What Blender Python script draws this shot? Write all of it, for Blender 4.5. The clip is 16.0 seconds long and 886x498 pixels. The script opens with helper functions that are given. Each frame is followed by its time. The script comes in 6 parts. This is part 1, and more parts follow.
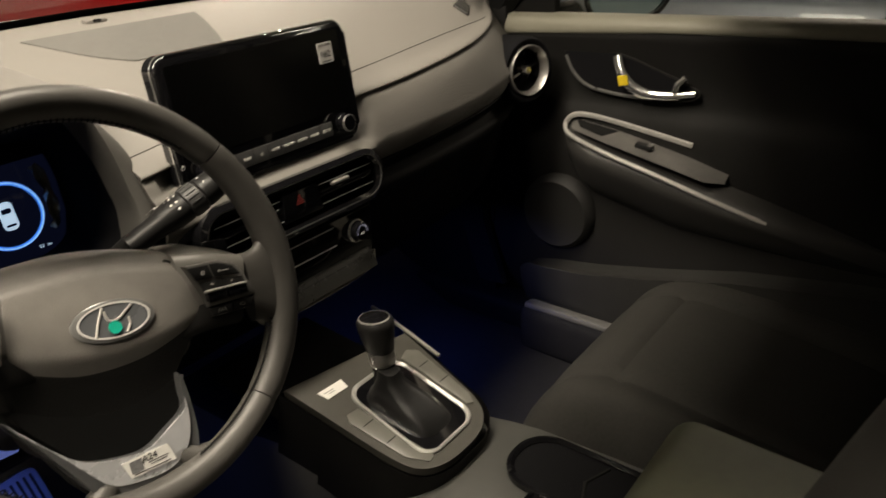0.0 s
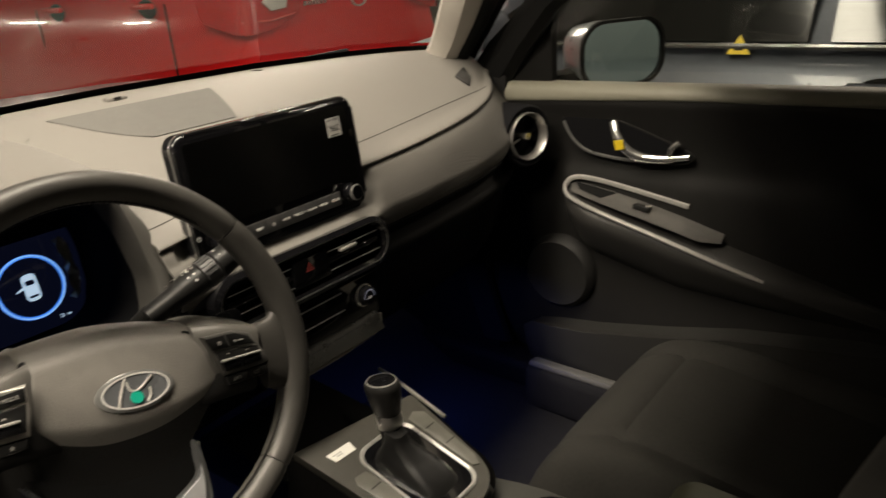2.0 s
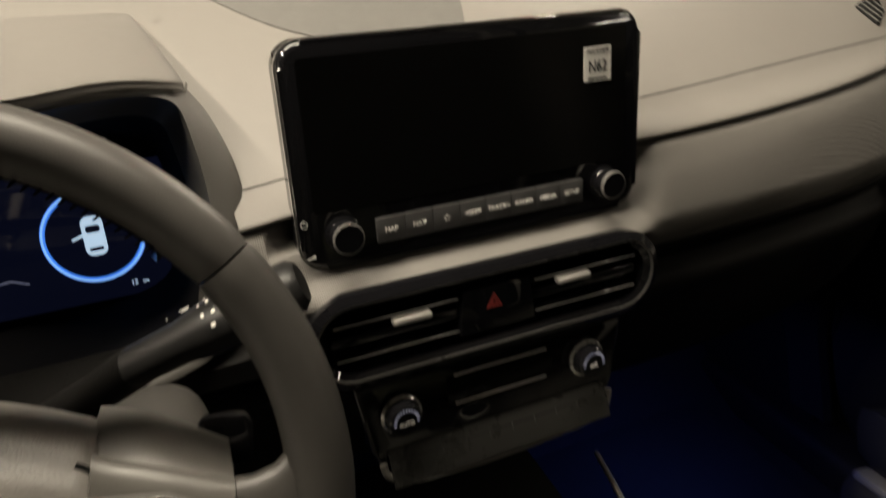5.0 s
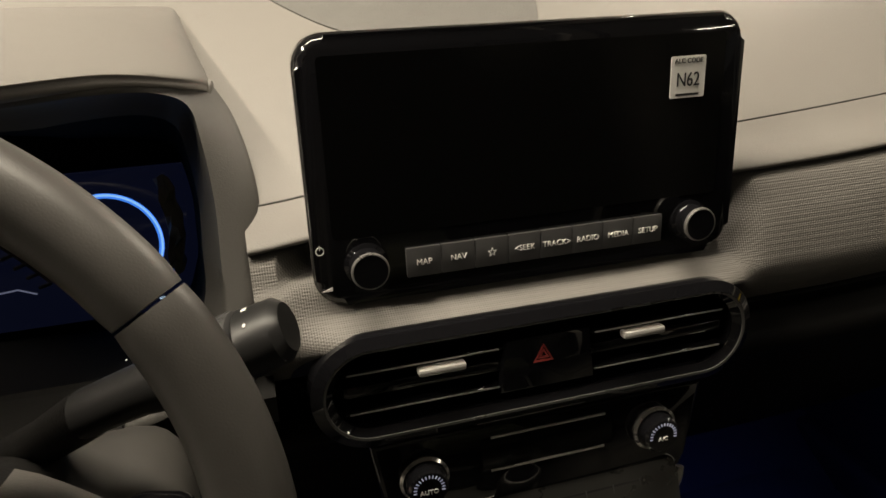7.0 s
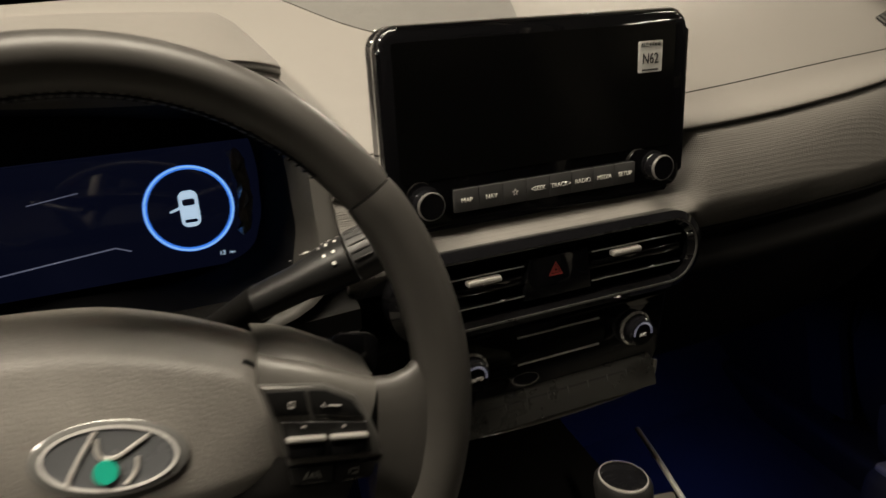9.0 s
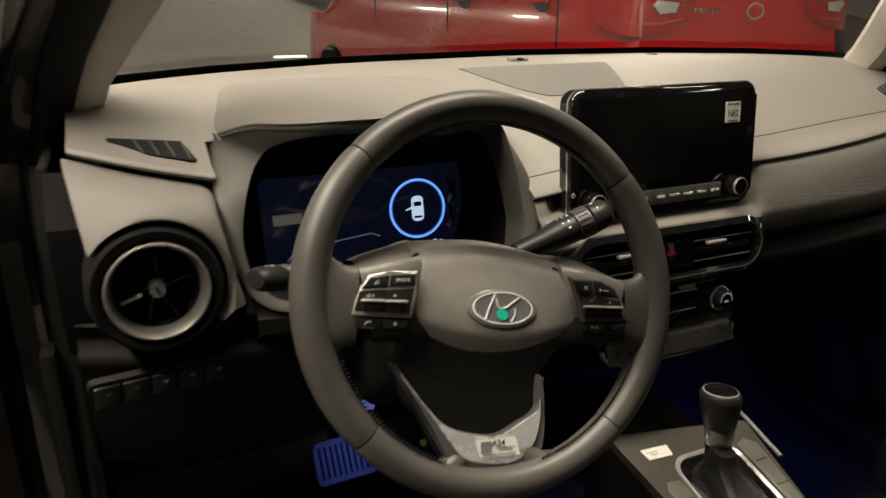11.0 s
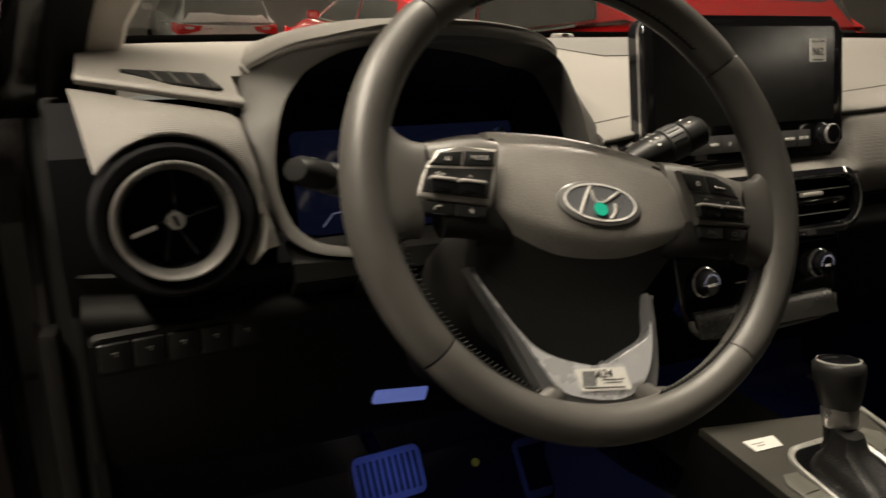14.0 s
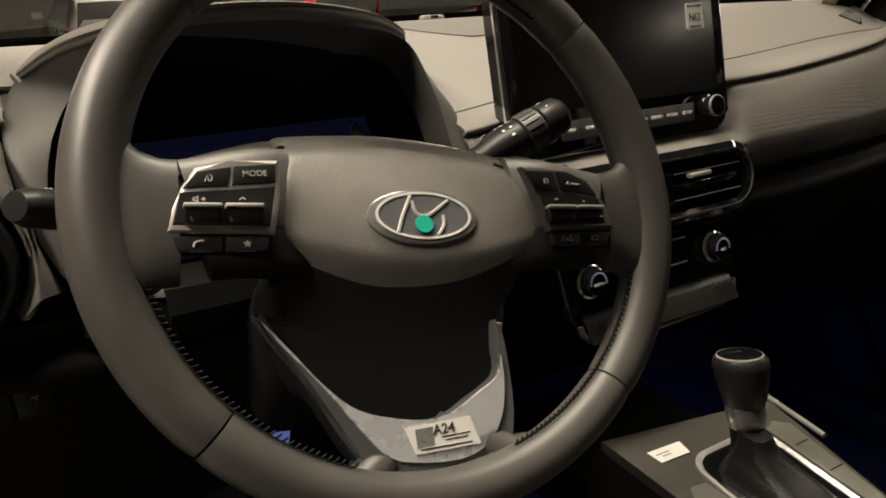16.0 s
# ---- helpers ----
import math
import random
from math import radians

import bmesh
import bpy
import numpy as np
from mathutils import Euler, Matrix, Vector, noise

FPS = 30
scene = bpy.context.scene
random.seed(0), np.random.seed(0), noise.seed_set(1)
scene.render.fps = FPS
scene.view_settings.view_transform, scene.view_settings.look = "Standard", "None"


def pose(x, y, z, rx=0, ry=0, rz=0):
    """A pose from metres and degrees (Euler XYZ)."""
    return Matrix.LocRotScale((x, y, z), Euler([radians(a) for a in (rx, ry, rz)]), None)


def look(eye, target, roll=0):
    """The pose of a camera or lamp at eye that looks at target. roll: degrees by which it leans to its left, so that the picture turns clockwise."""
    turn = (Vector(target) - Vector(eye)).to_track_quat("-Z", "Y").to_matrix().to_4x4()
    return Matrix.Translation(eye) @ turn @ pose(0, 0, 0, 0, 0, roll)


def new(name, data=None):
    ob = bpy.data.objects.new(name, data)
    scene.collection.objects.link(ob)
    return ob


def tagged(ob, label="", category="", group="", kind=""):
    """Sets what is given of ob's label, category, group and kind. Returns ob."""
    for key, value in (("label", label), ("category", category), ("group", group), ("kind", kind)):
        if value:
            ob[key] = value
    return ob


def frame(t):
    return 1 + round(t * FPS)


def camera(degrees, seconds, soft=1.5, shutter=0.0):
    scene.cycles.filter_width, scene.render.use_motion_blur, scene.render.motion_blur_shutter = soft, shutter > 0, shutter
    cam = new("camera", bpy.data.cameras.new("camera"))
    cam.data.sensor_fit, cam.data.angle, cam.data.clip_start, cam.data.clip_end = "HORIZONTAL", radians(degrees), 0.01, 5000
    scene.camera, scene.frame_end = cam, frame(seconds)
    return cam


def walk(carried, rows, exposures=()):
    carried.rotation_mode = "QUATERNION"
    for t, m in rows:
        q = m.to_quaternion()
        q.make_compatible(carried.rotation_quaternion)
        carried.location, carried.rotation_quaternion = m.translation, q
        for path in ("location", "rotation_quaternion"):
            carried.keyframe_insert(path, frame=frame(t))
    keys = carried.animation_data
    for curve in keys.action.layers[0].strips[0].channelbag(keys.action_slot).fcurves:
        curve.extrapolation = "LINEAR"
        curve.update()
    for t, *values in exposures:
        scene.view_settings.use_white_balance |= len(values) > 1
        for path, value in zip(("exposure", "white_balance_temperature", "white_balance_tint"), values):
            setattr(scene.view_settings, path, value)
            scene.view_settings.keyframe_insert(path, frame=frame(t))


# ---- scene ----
cam = camera(63.4, 16.0, shutter=0.7)
PATH = [
    (0, (-0.559, -0.43, 1.341), (0.834, 0.706, 0.463), -3.3),
    (0.5, (-0.562, -0.453, 1.356), (0.88, 0.647, 0.514), -3.3),
    (1, (-0.567, -0.461, 1.362), (0.904, 0.626, 0.552), -3.5),
    (1.5, (-0.576, -0.466, 1.374), (0.909, 0.632, 0.607), -3.8),
    (2, (-0.578, -0.447, 1.368), (0.86, 0.73, 0.628), -4.0),
    (2.5, (-0.575, -0.431, 1.365), (0.75, 0.84, 0.572), -3.8),
    (3, (-0.543, -0.403, 1.345), (0.646, 0.947, 0.47), -4.2),
    (3.5, (-0.464, -0.35, 1.318), (0.588, 1.082, 0.399), -4.4),
    (4, (-0.37, -0.274, 1.297), (0.563, 1.23, 0.367), -3.9),
    (4.5, (-0.278, -0.212, 1.29), (0.533, 1.349, 0.338), -3.2),
    (5, (-0.237, -0.169, 1.285), (0.496, 1.468, 0.4), -1.3),
    (5.2, (-0.224, -0.161, 1.297), (0.477, 1.518, 0.466), -1.6),
    (7.3, (-0.173, -0.103, 1.256), (0.338, 1.639, 0.417), -0.8),
    (7.5, (-0.17, -0.103, 1.255), (0.344, 1.641, 0.422), -0.8),
    (8, (-0.189, -0.12, 1.26), (0.352, 1.622, 0.44), -1.3),
    (8.5, (-0.256, -0.159, 1.262), (0.404, 1.537, 0.433), -1.2),
    (9, (-0.314, -0.211, 1.269), (0.42, 1.46, 0.451), -0.8),
    (9.5, (-0.4, -0.242, 1.294), (0.41, 1.402, 0.494), -0.3),
    (10, (-0.48, -0.26, 1.307), (0.305, 1.419, 0.557), -0.4),
    (10.2, (-0.512, -0.288, 1.311), (0.264, 1.405, 0.58), -0.5),
    (12.3, (-0.714, -0.503, 1.302), (0.051, 1.239, 0.685), 2.3),
    (12.5, (-0.718, -0.494, 1.281), (0.031, 1.261, 0.681), 1.9),
    (13, (-0.704, -0.427, 1.225), (0.001, 1.386, 0.76), -0.6),
    (13.5, (-0.672, -0.37, 1.161), (0.014, 1.46, 0.737), -2.2),
    (14, (-0.633, -0.324, 1.142), (0.125, 1.471, 0.691), -1.8),
    (14.5, (-0.572, -0.286, 1.157), (0.299, 1.456, 0.701), -2.1),
    (15, (-0.532, -0.277, 1.139), (0.412, 1.425, 0.677), -3.2),
    (15.5, (-0.519, -0.274, 1.141), (0.429, 1.422, 0.671), -4.4),
    (16, (-0.521, -0.266, 1.136), (0.395, 1.444, 0.651), -5.5),
]
walk(cam, [(t, look(eye, target, roll)) for t, eye, target, roll in PATH],
     [(0, 0.0), (2.2, -0.02), (3.0, -0.12), (4.0, -0.06), (5.0, 0.02), (7.6, 0.0), (8.4, 0.06), (9.1, -0.08), (9.6, -0.08), (10.1, 0.0), (12.5, 0.06), (13.2, 0.13), (14.0, 0.2), (14.6, 0.24), (15.3, 0.1), (16.0, 0.05)])

# ---- world, lamps of the garage ----
world = bpy.data.worlds.new("garage_dark")
scene.world = world
world.use_nodes = True
world.node_tree.nodes["Background"].inputs[0].default_value = (0.55, 0.5, 0.42, 1)
world.node_tree.nodes["Background"].inputs[1].default_value = 0.004


def area_lamp(name, m, sx, sy, watts, colour):
    data = bpy.data.lights.new(name, "AREA")
    data.shape, data.size, data.size_y, data.energy, data.color = "RECTANGLE", sx, sy, watts, colour
    ob = new(name, data)
    ob.matrix_world = m
    return ob


WARM = (1.0, 0.875, 0.70)
BLUE = (0.12, 0.20, 1.0)
# (x, y, height, watts, turn)
LAMPS = ((-0.32, 0.36, 2.62, 50, 90), (-1.45, 0.10, 2.62, 78, 0), (2.75, -0.2, 2.62, 26, 0), (6.4, -5.0, 2.62, 60, 0), (1.35, -5.6, 2.62, 60, 0), (2.6, 3.4, 2.62, 130, 0), (-2.4, 6.5, 2.8, 120, 0), (3.0, 8.0, 3.05, 120, 0), (-3.4, 11.0, 3.5, 130, 0), (1.5, 12.5, 3.75, 130, 0))
for lx, ly, lz, watts, turn in LAMPS:
    area_lamp("tube_light", pose(lx, ly, lz - 0.04, 0, 0, turn), 0.30 if turn else 0.12, 1.4, watts, WARM)
area_lamp("footwell_light_passenger", pose(0.40, 0.44, 0.70, 0, 0, 0), 0.10, 0.04, 0.40, BLUE)
area_lamp("footwell_light_driver", pose(-0.36, 0.42, 0.71, 0, 0, 0), 0.08, 0.03, 0.14, BLUE)



# ---- materials ----
def material(name, colour, rough=0.5, metal=0.0, vary=0.15, scale=60.0, bump=0.0, bump_scale=400.0, coat=0.0, spec=0.5,
             emit=None, strength=0.0, leather=False, weave=0.0):
    m = bpy.data.materials.new(name)
    m.use_nodes = True
    nt = m.node_tree
    b = nt.nodes["Principled BSDF"]
    b.inputs["Roughness"].default_value = rough
    b.inputs["Metallic"].default_value = metal
    b.inputs["Coat Weight"].default_value = coat
    b.inputs["Specular IOR Level"].default_value = spec
    co = nt.nodes.new("ShaderNodeTexCoord")
    n1 = nt.nodes.new("ShaderNodeTexNoise")
    n1.inputs["Scale"].default_value, n1.inputs["Detail"].default_value = scale, 6
    n2 = nt.nodes.new("ShaderNodeTexNoise")
    n2.inputs["Scale"].default_value, n2.inputs["Detail"].default_value = scale / 12, 3
    for n in (n1, n2):
        nt.links.new(co.outputs["Object"], n.inputs["Vector"])
    add = nt.nodes.new("ShaderNodeMath")
    add.operation = "ADD"
    nt.links.new(n1.outputs["Fac"], add.inputs[0])
    nt.links.new(n2.outputs["Fac"], add.inputs[1])
    ramp = nt.nodes.new("ShaderNodeMapRange")
    ramp.inputs["From Min"].default_value, ramp.inputs["From Max"].default_value = 0.6, 1.4
    ramp.inputs["To Min"].default_value, ramp.inputs["To Max"].default_value = 1 - vary, 1 + vary
    nt.links.new(add.outputs[0], ramp.inputs["Value"])
    mul = nt.nodes.new("ShaderNodeVectorMath")
    mul.operation = "SCALE"
    mul.inputs[0].default_value = colour
    nt.links.new(ramp.outputs[0], mul.inputs["Scale"])
    nt.links.new(mul.outputs[0], b.inputs["Base Color"])
    rr = nt.nodes.new("ShaderNodeMapRange")
    rr.inputs["From Min"].default_value, rr.inputs["From Max"].default_value = 0.6, 1.4
    rr.inputs["To Min"].default_value, rr.inputs["To Max"].default_value = max(0.0, rough - 0.06), min(1.0, rough + 0.06)
    nt.links.new(add.outputs[0], rr.inputs["Value"])
    nt.links.new(rr.outputs[0], b.inputs["Roughness"])
    if bump:
        if leather:
            t = nt.nodes.new("ShaderNodeTexVoronoi")
            t.feature = "DISTANCE_TO_EDGE"
            t.inputs["Scale"].default_value = bump_scale
            out = t.outputs["Distance"]
        elif weave:
            t = nt.nodes.new("ShaderNodeTexVoronoi")
            t.inputs["Scale"].default_value = bump_scale
            t.inputs["Randomness"].default_value = weave
            out = t.outputs["Distance"]
        else:
            t = nt.nodes.new("ShaderNodeTexNoise")
            t.inputs["Scale"].default_value = bump_scale
            t.inputs["Detail"].default_value = 3
            out = t.outputs["Fac"]
        nt.links.new(co.outputs["Object"], t.inputs["Vector"])
        bp = nt.nodes.new("ShaderNodeBump")
        bp.inputs["Strength"].default_value, bp.inputs["Distance"].default_value = bump, 0.001
        nt.links.new(out, bp.inputs["Height"])
        nt.links.new(bp.outputs[0], b.inputs["Normal"])
    if emit:
        b.inputs["Emission Color"].default_value = (*emit, 1)
        b.inputs["Emission Strength"].default_value = strength
    return m


def glass_material(name, tint, rough=0.0, clear=0.9):
    m = bpy.data.materials.new(name)
    m.use_nodes = True
    nt = m.node_tree
    out = nt.nodes["Material Output"]
    mix = nt.nodes.new("ShaderNodeMixShader")
    tr = nt.nodes.new("ShaderNodeBsdfTransparent")
    tr.inputs[0].default_value = (*tint, 1)
    gl = nt.nodes.new("ShaderNodeBsdfGlossy")
    gl.inputs["Roughness"].default_value = rough
    fr = nt.nodes.new("ShaderNodeLayerWeight")
    fr.inputs[0].default_value = 0.5
    p5 = nt.nodes.new("ShaderNodeMath")
    p5.operation = "POWER"
    p5.inputs[1].default_value = 5.0
    sc = nt.nodes.new("ShaderNodeMath")
    sc.operation = "MULTIPLY_ADD"
    sc.inputs[1].default_value, sc.inputs[2].default_value = 0.8, 0.05
    nt.links.new(fr.outputs["Facing"], p5.inputs[0])
    nt.links.new(p5.outputs[0], sc.inputs[0])
    nt.links.new(sc.outputs[0], mix.inputs[0])
    nt.links.new(tr.outputs[0], mix.inputs[1])
    nt.links.new(gl.outputs[0], mix.inputs[2])
    nt.links.new(mix.outputs[0], out.inputs["Surface"])
    return m


SOFT = material("dash_soft_plastic", (0.17, 0.161, 0.147), 0.6, bump=0.25, bump_scale=900, vary=0.06)
BAND = material("dash_band_textured", (0.14, 0.133, 0.121), 0.58, bump=0.6, bump_scale=640, weave=0.08, vary=0.06)
HARD = material("hard_black_plastic", (0.009, 0.0087, 0.0083), 0.6, spec=0.14, bump=0.3, bump_scale=700)
# Dark plastic, taken to near black for the shade below the band.
LOWER = material("lower_dash_plastic", (0.0065, 0.0063, 0.006), 0.65, spec=0.09, bump=0.3, bump_scale=700)
LEATHER = material("wheel_leather", (0.060, 0.057, 0.0525), 0.42, bump=0.07, bump_scale=700, leather=True)
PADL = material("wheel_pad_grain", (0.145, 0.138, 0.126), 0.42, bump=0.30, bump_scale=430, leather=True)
SILVER = material("satin_silver", (0.58, 0.565, 0.535), 0.36, 0.5)
RINGC = material("vent_ring_chrome", (0.5, 0.485, 0.465), 0.30, 0.82, vary=0.05)
CHROME = material("chrome", (0.78, 0.77, 0.75), 0.16, 0.92, vary=0.03)
# Dash plastic with the shade under the visor put into a darker grey.
HOODG = material("hood_plastic_shade_toned", (0.058, 0.0555, 0.050), 0.6, bump=0.25, bump_scale=900, vary=0.06)
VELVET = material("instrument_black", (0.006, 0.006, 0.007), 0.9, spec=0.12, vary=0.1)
ROSE = material("door_satin_trim", (0.34, 0.28, 0.265), 0.5, bump=0.2, bump_scale=800, vary=0.08)
PIANO = material("gloss_black", (0.006, 0.006, 0.007), 0.06, coat=0.5, vary=0.05)
GLOSSD = material("dark_gloss_screen", (0.003, 0.003, 0.003), 0.17, spec=0.16, vary=0.02)
BUTTON = material("button_grey", (0.045, 0.045, 0.045), 0.4)
BUTTOND = material("button_dark", (0.013, 0.013, 0.013), 0.38, spec=0.3)
WHITE = material("print_white", (0.75, 0.74, 0.7), 0.6, vary=0.03)
PRINT = material("button_print", (0.38, 0.37, 0.35), 0.6, vary=0.03)
INK = material("print_black", (0.02, 0.02, 0.02), 0.6)
RED = material("hazard_red", (0.30, 0.045, 0.04), 0.45)
GREEN = material("green_dot_sticker", (0.0, 0.32, 0.22), 0.5)
YELLOW = material("yellow_tape", (0.75, 0.55, 0.02), 0.5)
FABRIC = material("seat_fabric", (0.033, 0.032, 0.029), 0.92, bump=0.6, bump_scale=900, vary=0.2, scale=200, spec=0.2)
FABRICD = material("seat_fabric_dark", (0.02, 0.02, 0.019), 0.95, bump=0.6, bump_scale=900, spec=0.2)
VINYL = material("armrest_vinyl", (0.125, 0.13, 0.085), 0.6, bump=0.3, bump_scale=500, leather=True)
CARPET = material("carpet", (0.018, 0.018, 0.02), 1.0, bump=1.0, bump_scale=1200, spec=0.1)
TRIM = material("pillar_trim", (0.42, 0.39, 0.35), 0.85, bump=0.2, bump_scale=900, vary=0.05)
# Out of view; darkened so that the roof throws less fill light.
HEAD = material("headlining", (0.20, 0.19, 0.175), 0.95, bump=0.2, bump_scale=900)
BODY = material("body_black_paint", (0.012, 0.011, 0.011), 0.18, coat=1.0)
RUBBER = material("rubber", (0.009, 0.009, 0.009), 0.7, spec=0.15)
GREYP = material("car_grey_paint", (0.10, 0.108, 0.125), 0.4, 0.4, coat=0.25)
REDP = material("car_red_paint", (0.72, 0.014, 0.016), 0.22, coat=1.0, vary=0.05, scale=3)
CARGLASS = material("car_window_glass", (0.055, 0.056, 0.05), 0.22, spec=0.35, vary=0.3, scale=4)
# Copy of the car glass, darkened for weaker reflections on the grey car.
DARKGLASS = material("dimmed_car_glass", (0.012, 0.012, 0.011), 0.10, spec=0.35, vary=0.2, scale=4)
WHITEP = material("car_white_paint", (0.8, 0.8, 0.78), 0.25, coat=1.0)
DARKP = material("car_dark_paint", (0.03, 0.032, 0.036), 0.25, coat=1.0)
CONC = material("concrete", (0.20, 0.193, 0.18), 0.85, bump=0.5, bump_scale=40, vary=0.2, scale=6)
WALLP = material("garage_wall_paint", (0.42, 0.4, 0.36), 0.85, bump=0.3, bump_scale=30, vary=0.08, scale=4)
# Ceiling and west wall: made dark to cut bounce light, true tone unknown.
WALLD = material("bounce_cut_concrete", (0.12, 0.115, 0.105), 0.9, bump=0.5, bump_scale=30, vary=0.15, scale=4)
LAMPM = material("tube_glow", (0.8, 0.8, 0.8), 0.5, emit=WARM, strength=9.0)
TAILRED = material("tail_lamp_red", (0.50, 0.008, 0.010), 0.08, coat=1.0)
TAILWHITE = material("tail_lamp_clear", (0.65, 0.62, 0.58), 0.1, coat=1.0)
MIRROR = material("mirror_glass", (0.85, 0.87, 0.88), 0.01, 1.0, vary=0.0)
GLASS = glass_material("clear_glass", (0.86, 0.9, 0.87))
DISP = material("cluster_display", (0.004, 0.005, 0.012), 0.08, emit=(0.03, 0.04, 0.12), strength=0.06)
RING = material("cluster_ring_glow", (0.1, 0.3, 0.7), 0.3, emit=(0.05, 0.22, 0.80), strength=0.9)
RINGC2 = material("cluster_pale_glow", (0.3, 0.5, 0.9), 0.3, emit=(0.30, 0.58, 1.0), strength=0.85)
RINGW = material("cluster_white_glow", (0.8, 0.9, 1.0), 0.3, emit=(0.60, 0.80, 1.0), strength=0.75)
DIM = material("cluster_dim_line", (0.4, 0.4, 0.5), 0.3, emit=(0.4, 0.42, 0.6), strength=0.25)


# ---- mesh helpers ----
def mesh_of(name, bm, mat, smooth=True, angle=40):
    me = bpy.data.meshes.new(name)
    bmesh.ops.recalc_face_normals(bm, faces=bm.faces)
    bm.to_mesh(me)
    bm.free()
    me.materials.append(mat)
    if smooth:
        me.shade_smooth()
        me.set_sharp_from_angle(angle=radians(angle))
    return me


def part(name, bm, mat, parent=None, label="", m=None, smooth=True, angle=40):
    ob = new(name, mesh_of(name, bm, mat, smooth, angle))
    if parent is not None:
        ob.parent = parent
    if m is not None:
        ob.matrix_basis = m
    return tagged(ob, label) if label else ob


def thing(name, label, category, m=None, group="", kind=""):
    ob = new(name)
    ob.empty_display_size = 0.05
    if m is not None:
        ob.matrix_basis = m
    return tagged(ob, label, category, group, kind)


def xf(bm, m):
    bmesh.ops.transform(bm, matrix=m, verts=bm.verts)
    return bm


def loft(rows, close_u=False, close_v=False, caps=False):
    """Rows of points, all of one length, skinned."""
    bm = bmesh.new()
    vs = [[bm.verts.new(p) for p in row] for row in rows]
    nr, nc = len(vs), len(vs[0])
    for i in range(nr if close_v else nr - 1):
        for j in range(nc if close_u else nc - 1):
            a, b = vs[i], vs[(i + 1) % nr]
            bm.faces.new((a[j], a[(j + 1) % nc], b[(j + 1) % nc], b[j]))
    if caps:
        bm.faces.new(vs[0][::-1])
        bm.faces.new(vs[-1])
    return bm


def thick(bm, t):
    """Gives a sheet thickness t against its normals."""
    bmesh.ops.recalc_face_normals(bm, faces=bm.faces)
    bmesh.ops.solidify(bm, geom=bm.faces[:], thickness=t)
    return bm


def rbox(sx, sy, sz, r=0.004, seg=2, m=None):
    bm = bmesh.new()
    bmesh.ops.create_cube(bm, size=1, matrix=Matrix.Diagonal((sx, sy, sz, 1)))
    if r:
        bmesh.ops.bevel(bm, geom=bm.edges[:], offset=min(r, 0.49 * min(sx, sy, sz)), segments=seg, affect="EDGES", profile=0.5)
    return xf(bm, m) if m is not None else bm


def prism(poly, depth, r=0.0, seg=2, m=None):
    """A polygon of the xy plane raised to z = depth, its upper edge rounded."""
    bm = bmesh.new()
    low = [bm.verts.new((x, y, 0)) for x, y in poly]
    top = [bm.verts.new((x, y, depth)) for x, y in poly]
    n = len(poly)
    bm.faces.new(low[::-1])
    cap = bm.faces.new(top)
    for i in range(n):
        bm.faces.new((low[i], low[(i + 1) % n], top[(i + 1) % n], top[i]))
    if r:
        bmesh.ops.bevel(bm, geom=list(cap.edges), offset=r, segments=seg, affect="EDGES", profile=0.5)
    return xf(bm, m) if m is not None else bm


def rrect(w, h, r, n=6, cx=0.0, cy=0.0):
    out = []
    for qx, qy, a0 in ((1, 1, 0), (-1, 1, 90), (-1, -1, 180), (1, -1, 270)):
        for i in range(n + 1):
            a = radians(a0 + 90 * i / n)
            out.append((cx + qx * (w / 2 - r) + r * math.cos(a), cy + qy * (h / 2 - r) + r * math.sin(a)))
    return out


def ellipse(a, b, n=40, cx=0.0, cy=0.0):
    return [(cx + a * math.cos(2 * math.pi * i / n), cy + b * math.sin(2 * math.pi * i / n)) for i in range(n)]


def ring_prism(outer, inner, depth, m=None):
    """A flat frame between two outlines with as many points each, with thickness."""
    n = len(outer)
    bm = bmesh.new()
    v = [[bm.verts.new((x, y, z)) for x, y in o] for o, z in ((outer, 0), (outer, depth), (inner, depth), (inner, 0))]
    for k in range(4):
        a, b = v[k], v[(k + 1) % 4]
        for i in range(n):
            bm.faces.new((a[i], a[(i + 1) % n], b[(i + 1) % n], b[i]))
    bmesh.ops.recalc_face_normals(bm, faces=bm.faces)
    return xf(bm, m) if m is not None else bm


def lathe(profile, n=40, m=None, caps=True):
    """Profile of (radius, z) turned round z."""
    rows = [[(r * math.cos(2 * math.pi * i / n), r * math.sin(2 * math.pi * i / n), z) for i in range(n)] for r, z in profile]
    bm = loft(rows, close_u=True)
    if caps:
        for vs in (0, len(profile) - 1):
            bm.verts.ensure_lookup_table()
            ring = [bm.verts[vs * n + i] for i in range(n)]
            if profile[vs][0] > 1e-5:
                bm.faces.new(ring)
    bmesh.ops.remove_doubles(bm, verts=bm.verts, dist=1e-6)
    return xf(bm, m) if m is not None else bm


def smooth_line(pts, n):
    """Catmull-Rom through the points, n samples to a span."""
    pts = [Vector(p) for p in pts]
    out = []
    for i in range(len(pts) - 1):
        p0, p1, p2, p3 = pts[max(i - 1, 0)], pts[i], pts[i + 1], pts[min(i + 2, len(pts) - 1)]
        for k in range(n):
            t = k / n
            out.append(0.5 * ((2 * p1) + (p2 - p0) * t + (2 * p0 - 5 * p1 + 4 * p2 - p3) * t * t + (3 * p1 - p0 - 3 * p2 + p3) * t ** 3))
    return out + [pts[-1]]


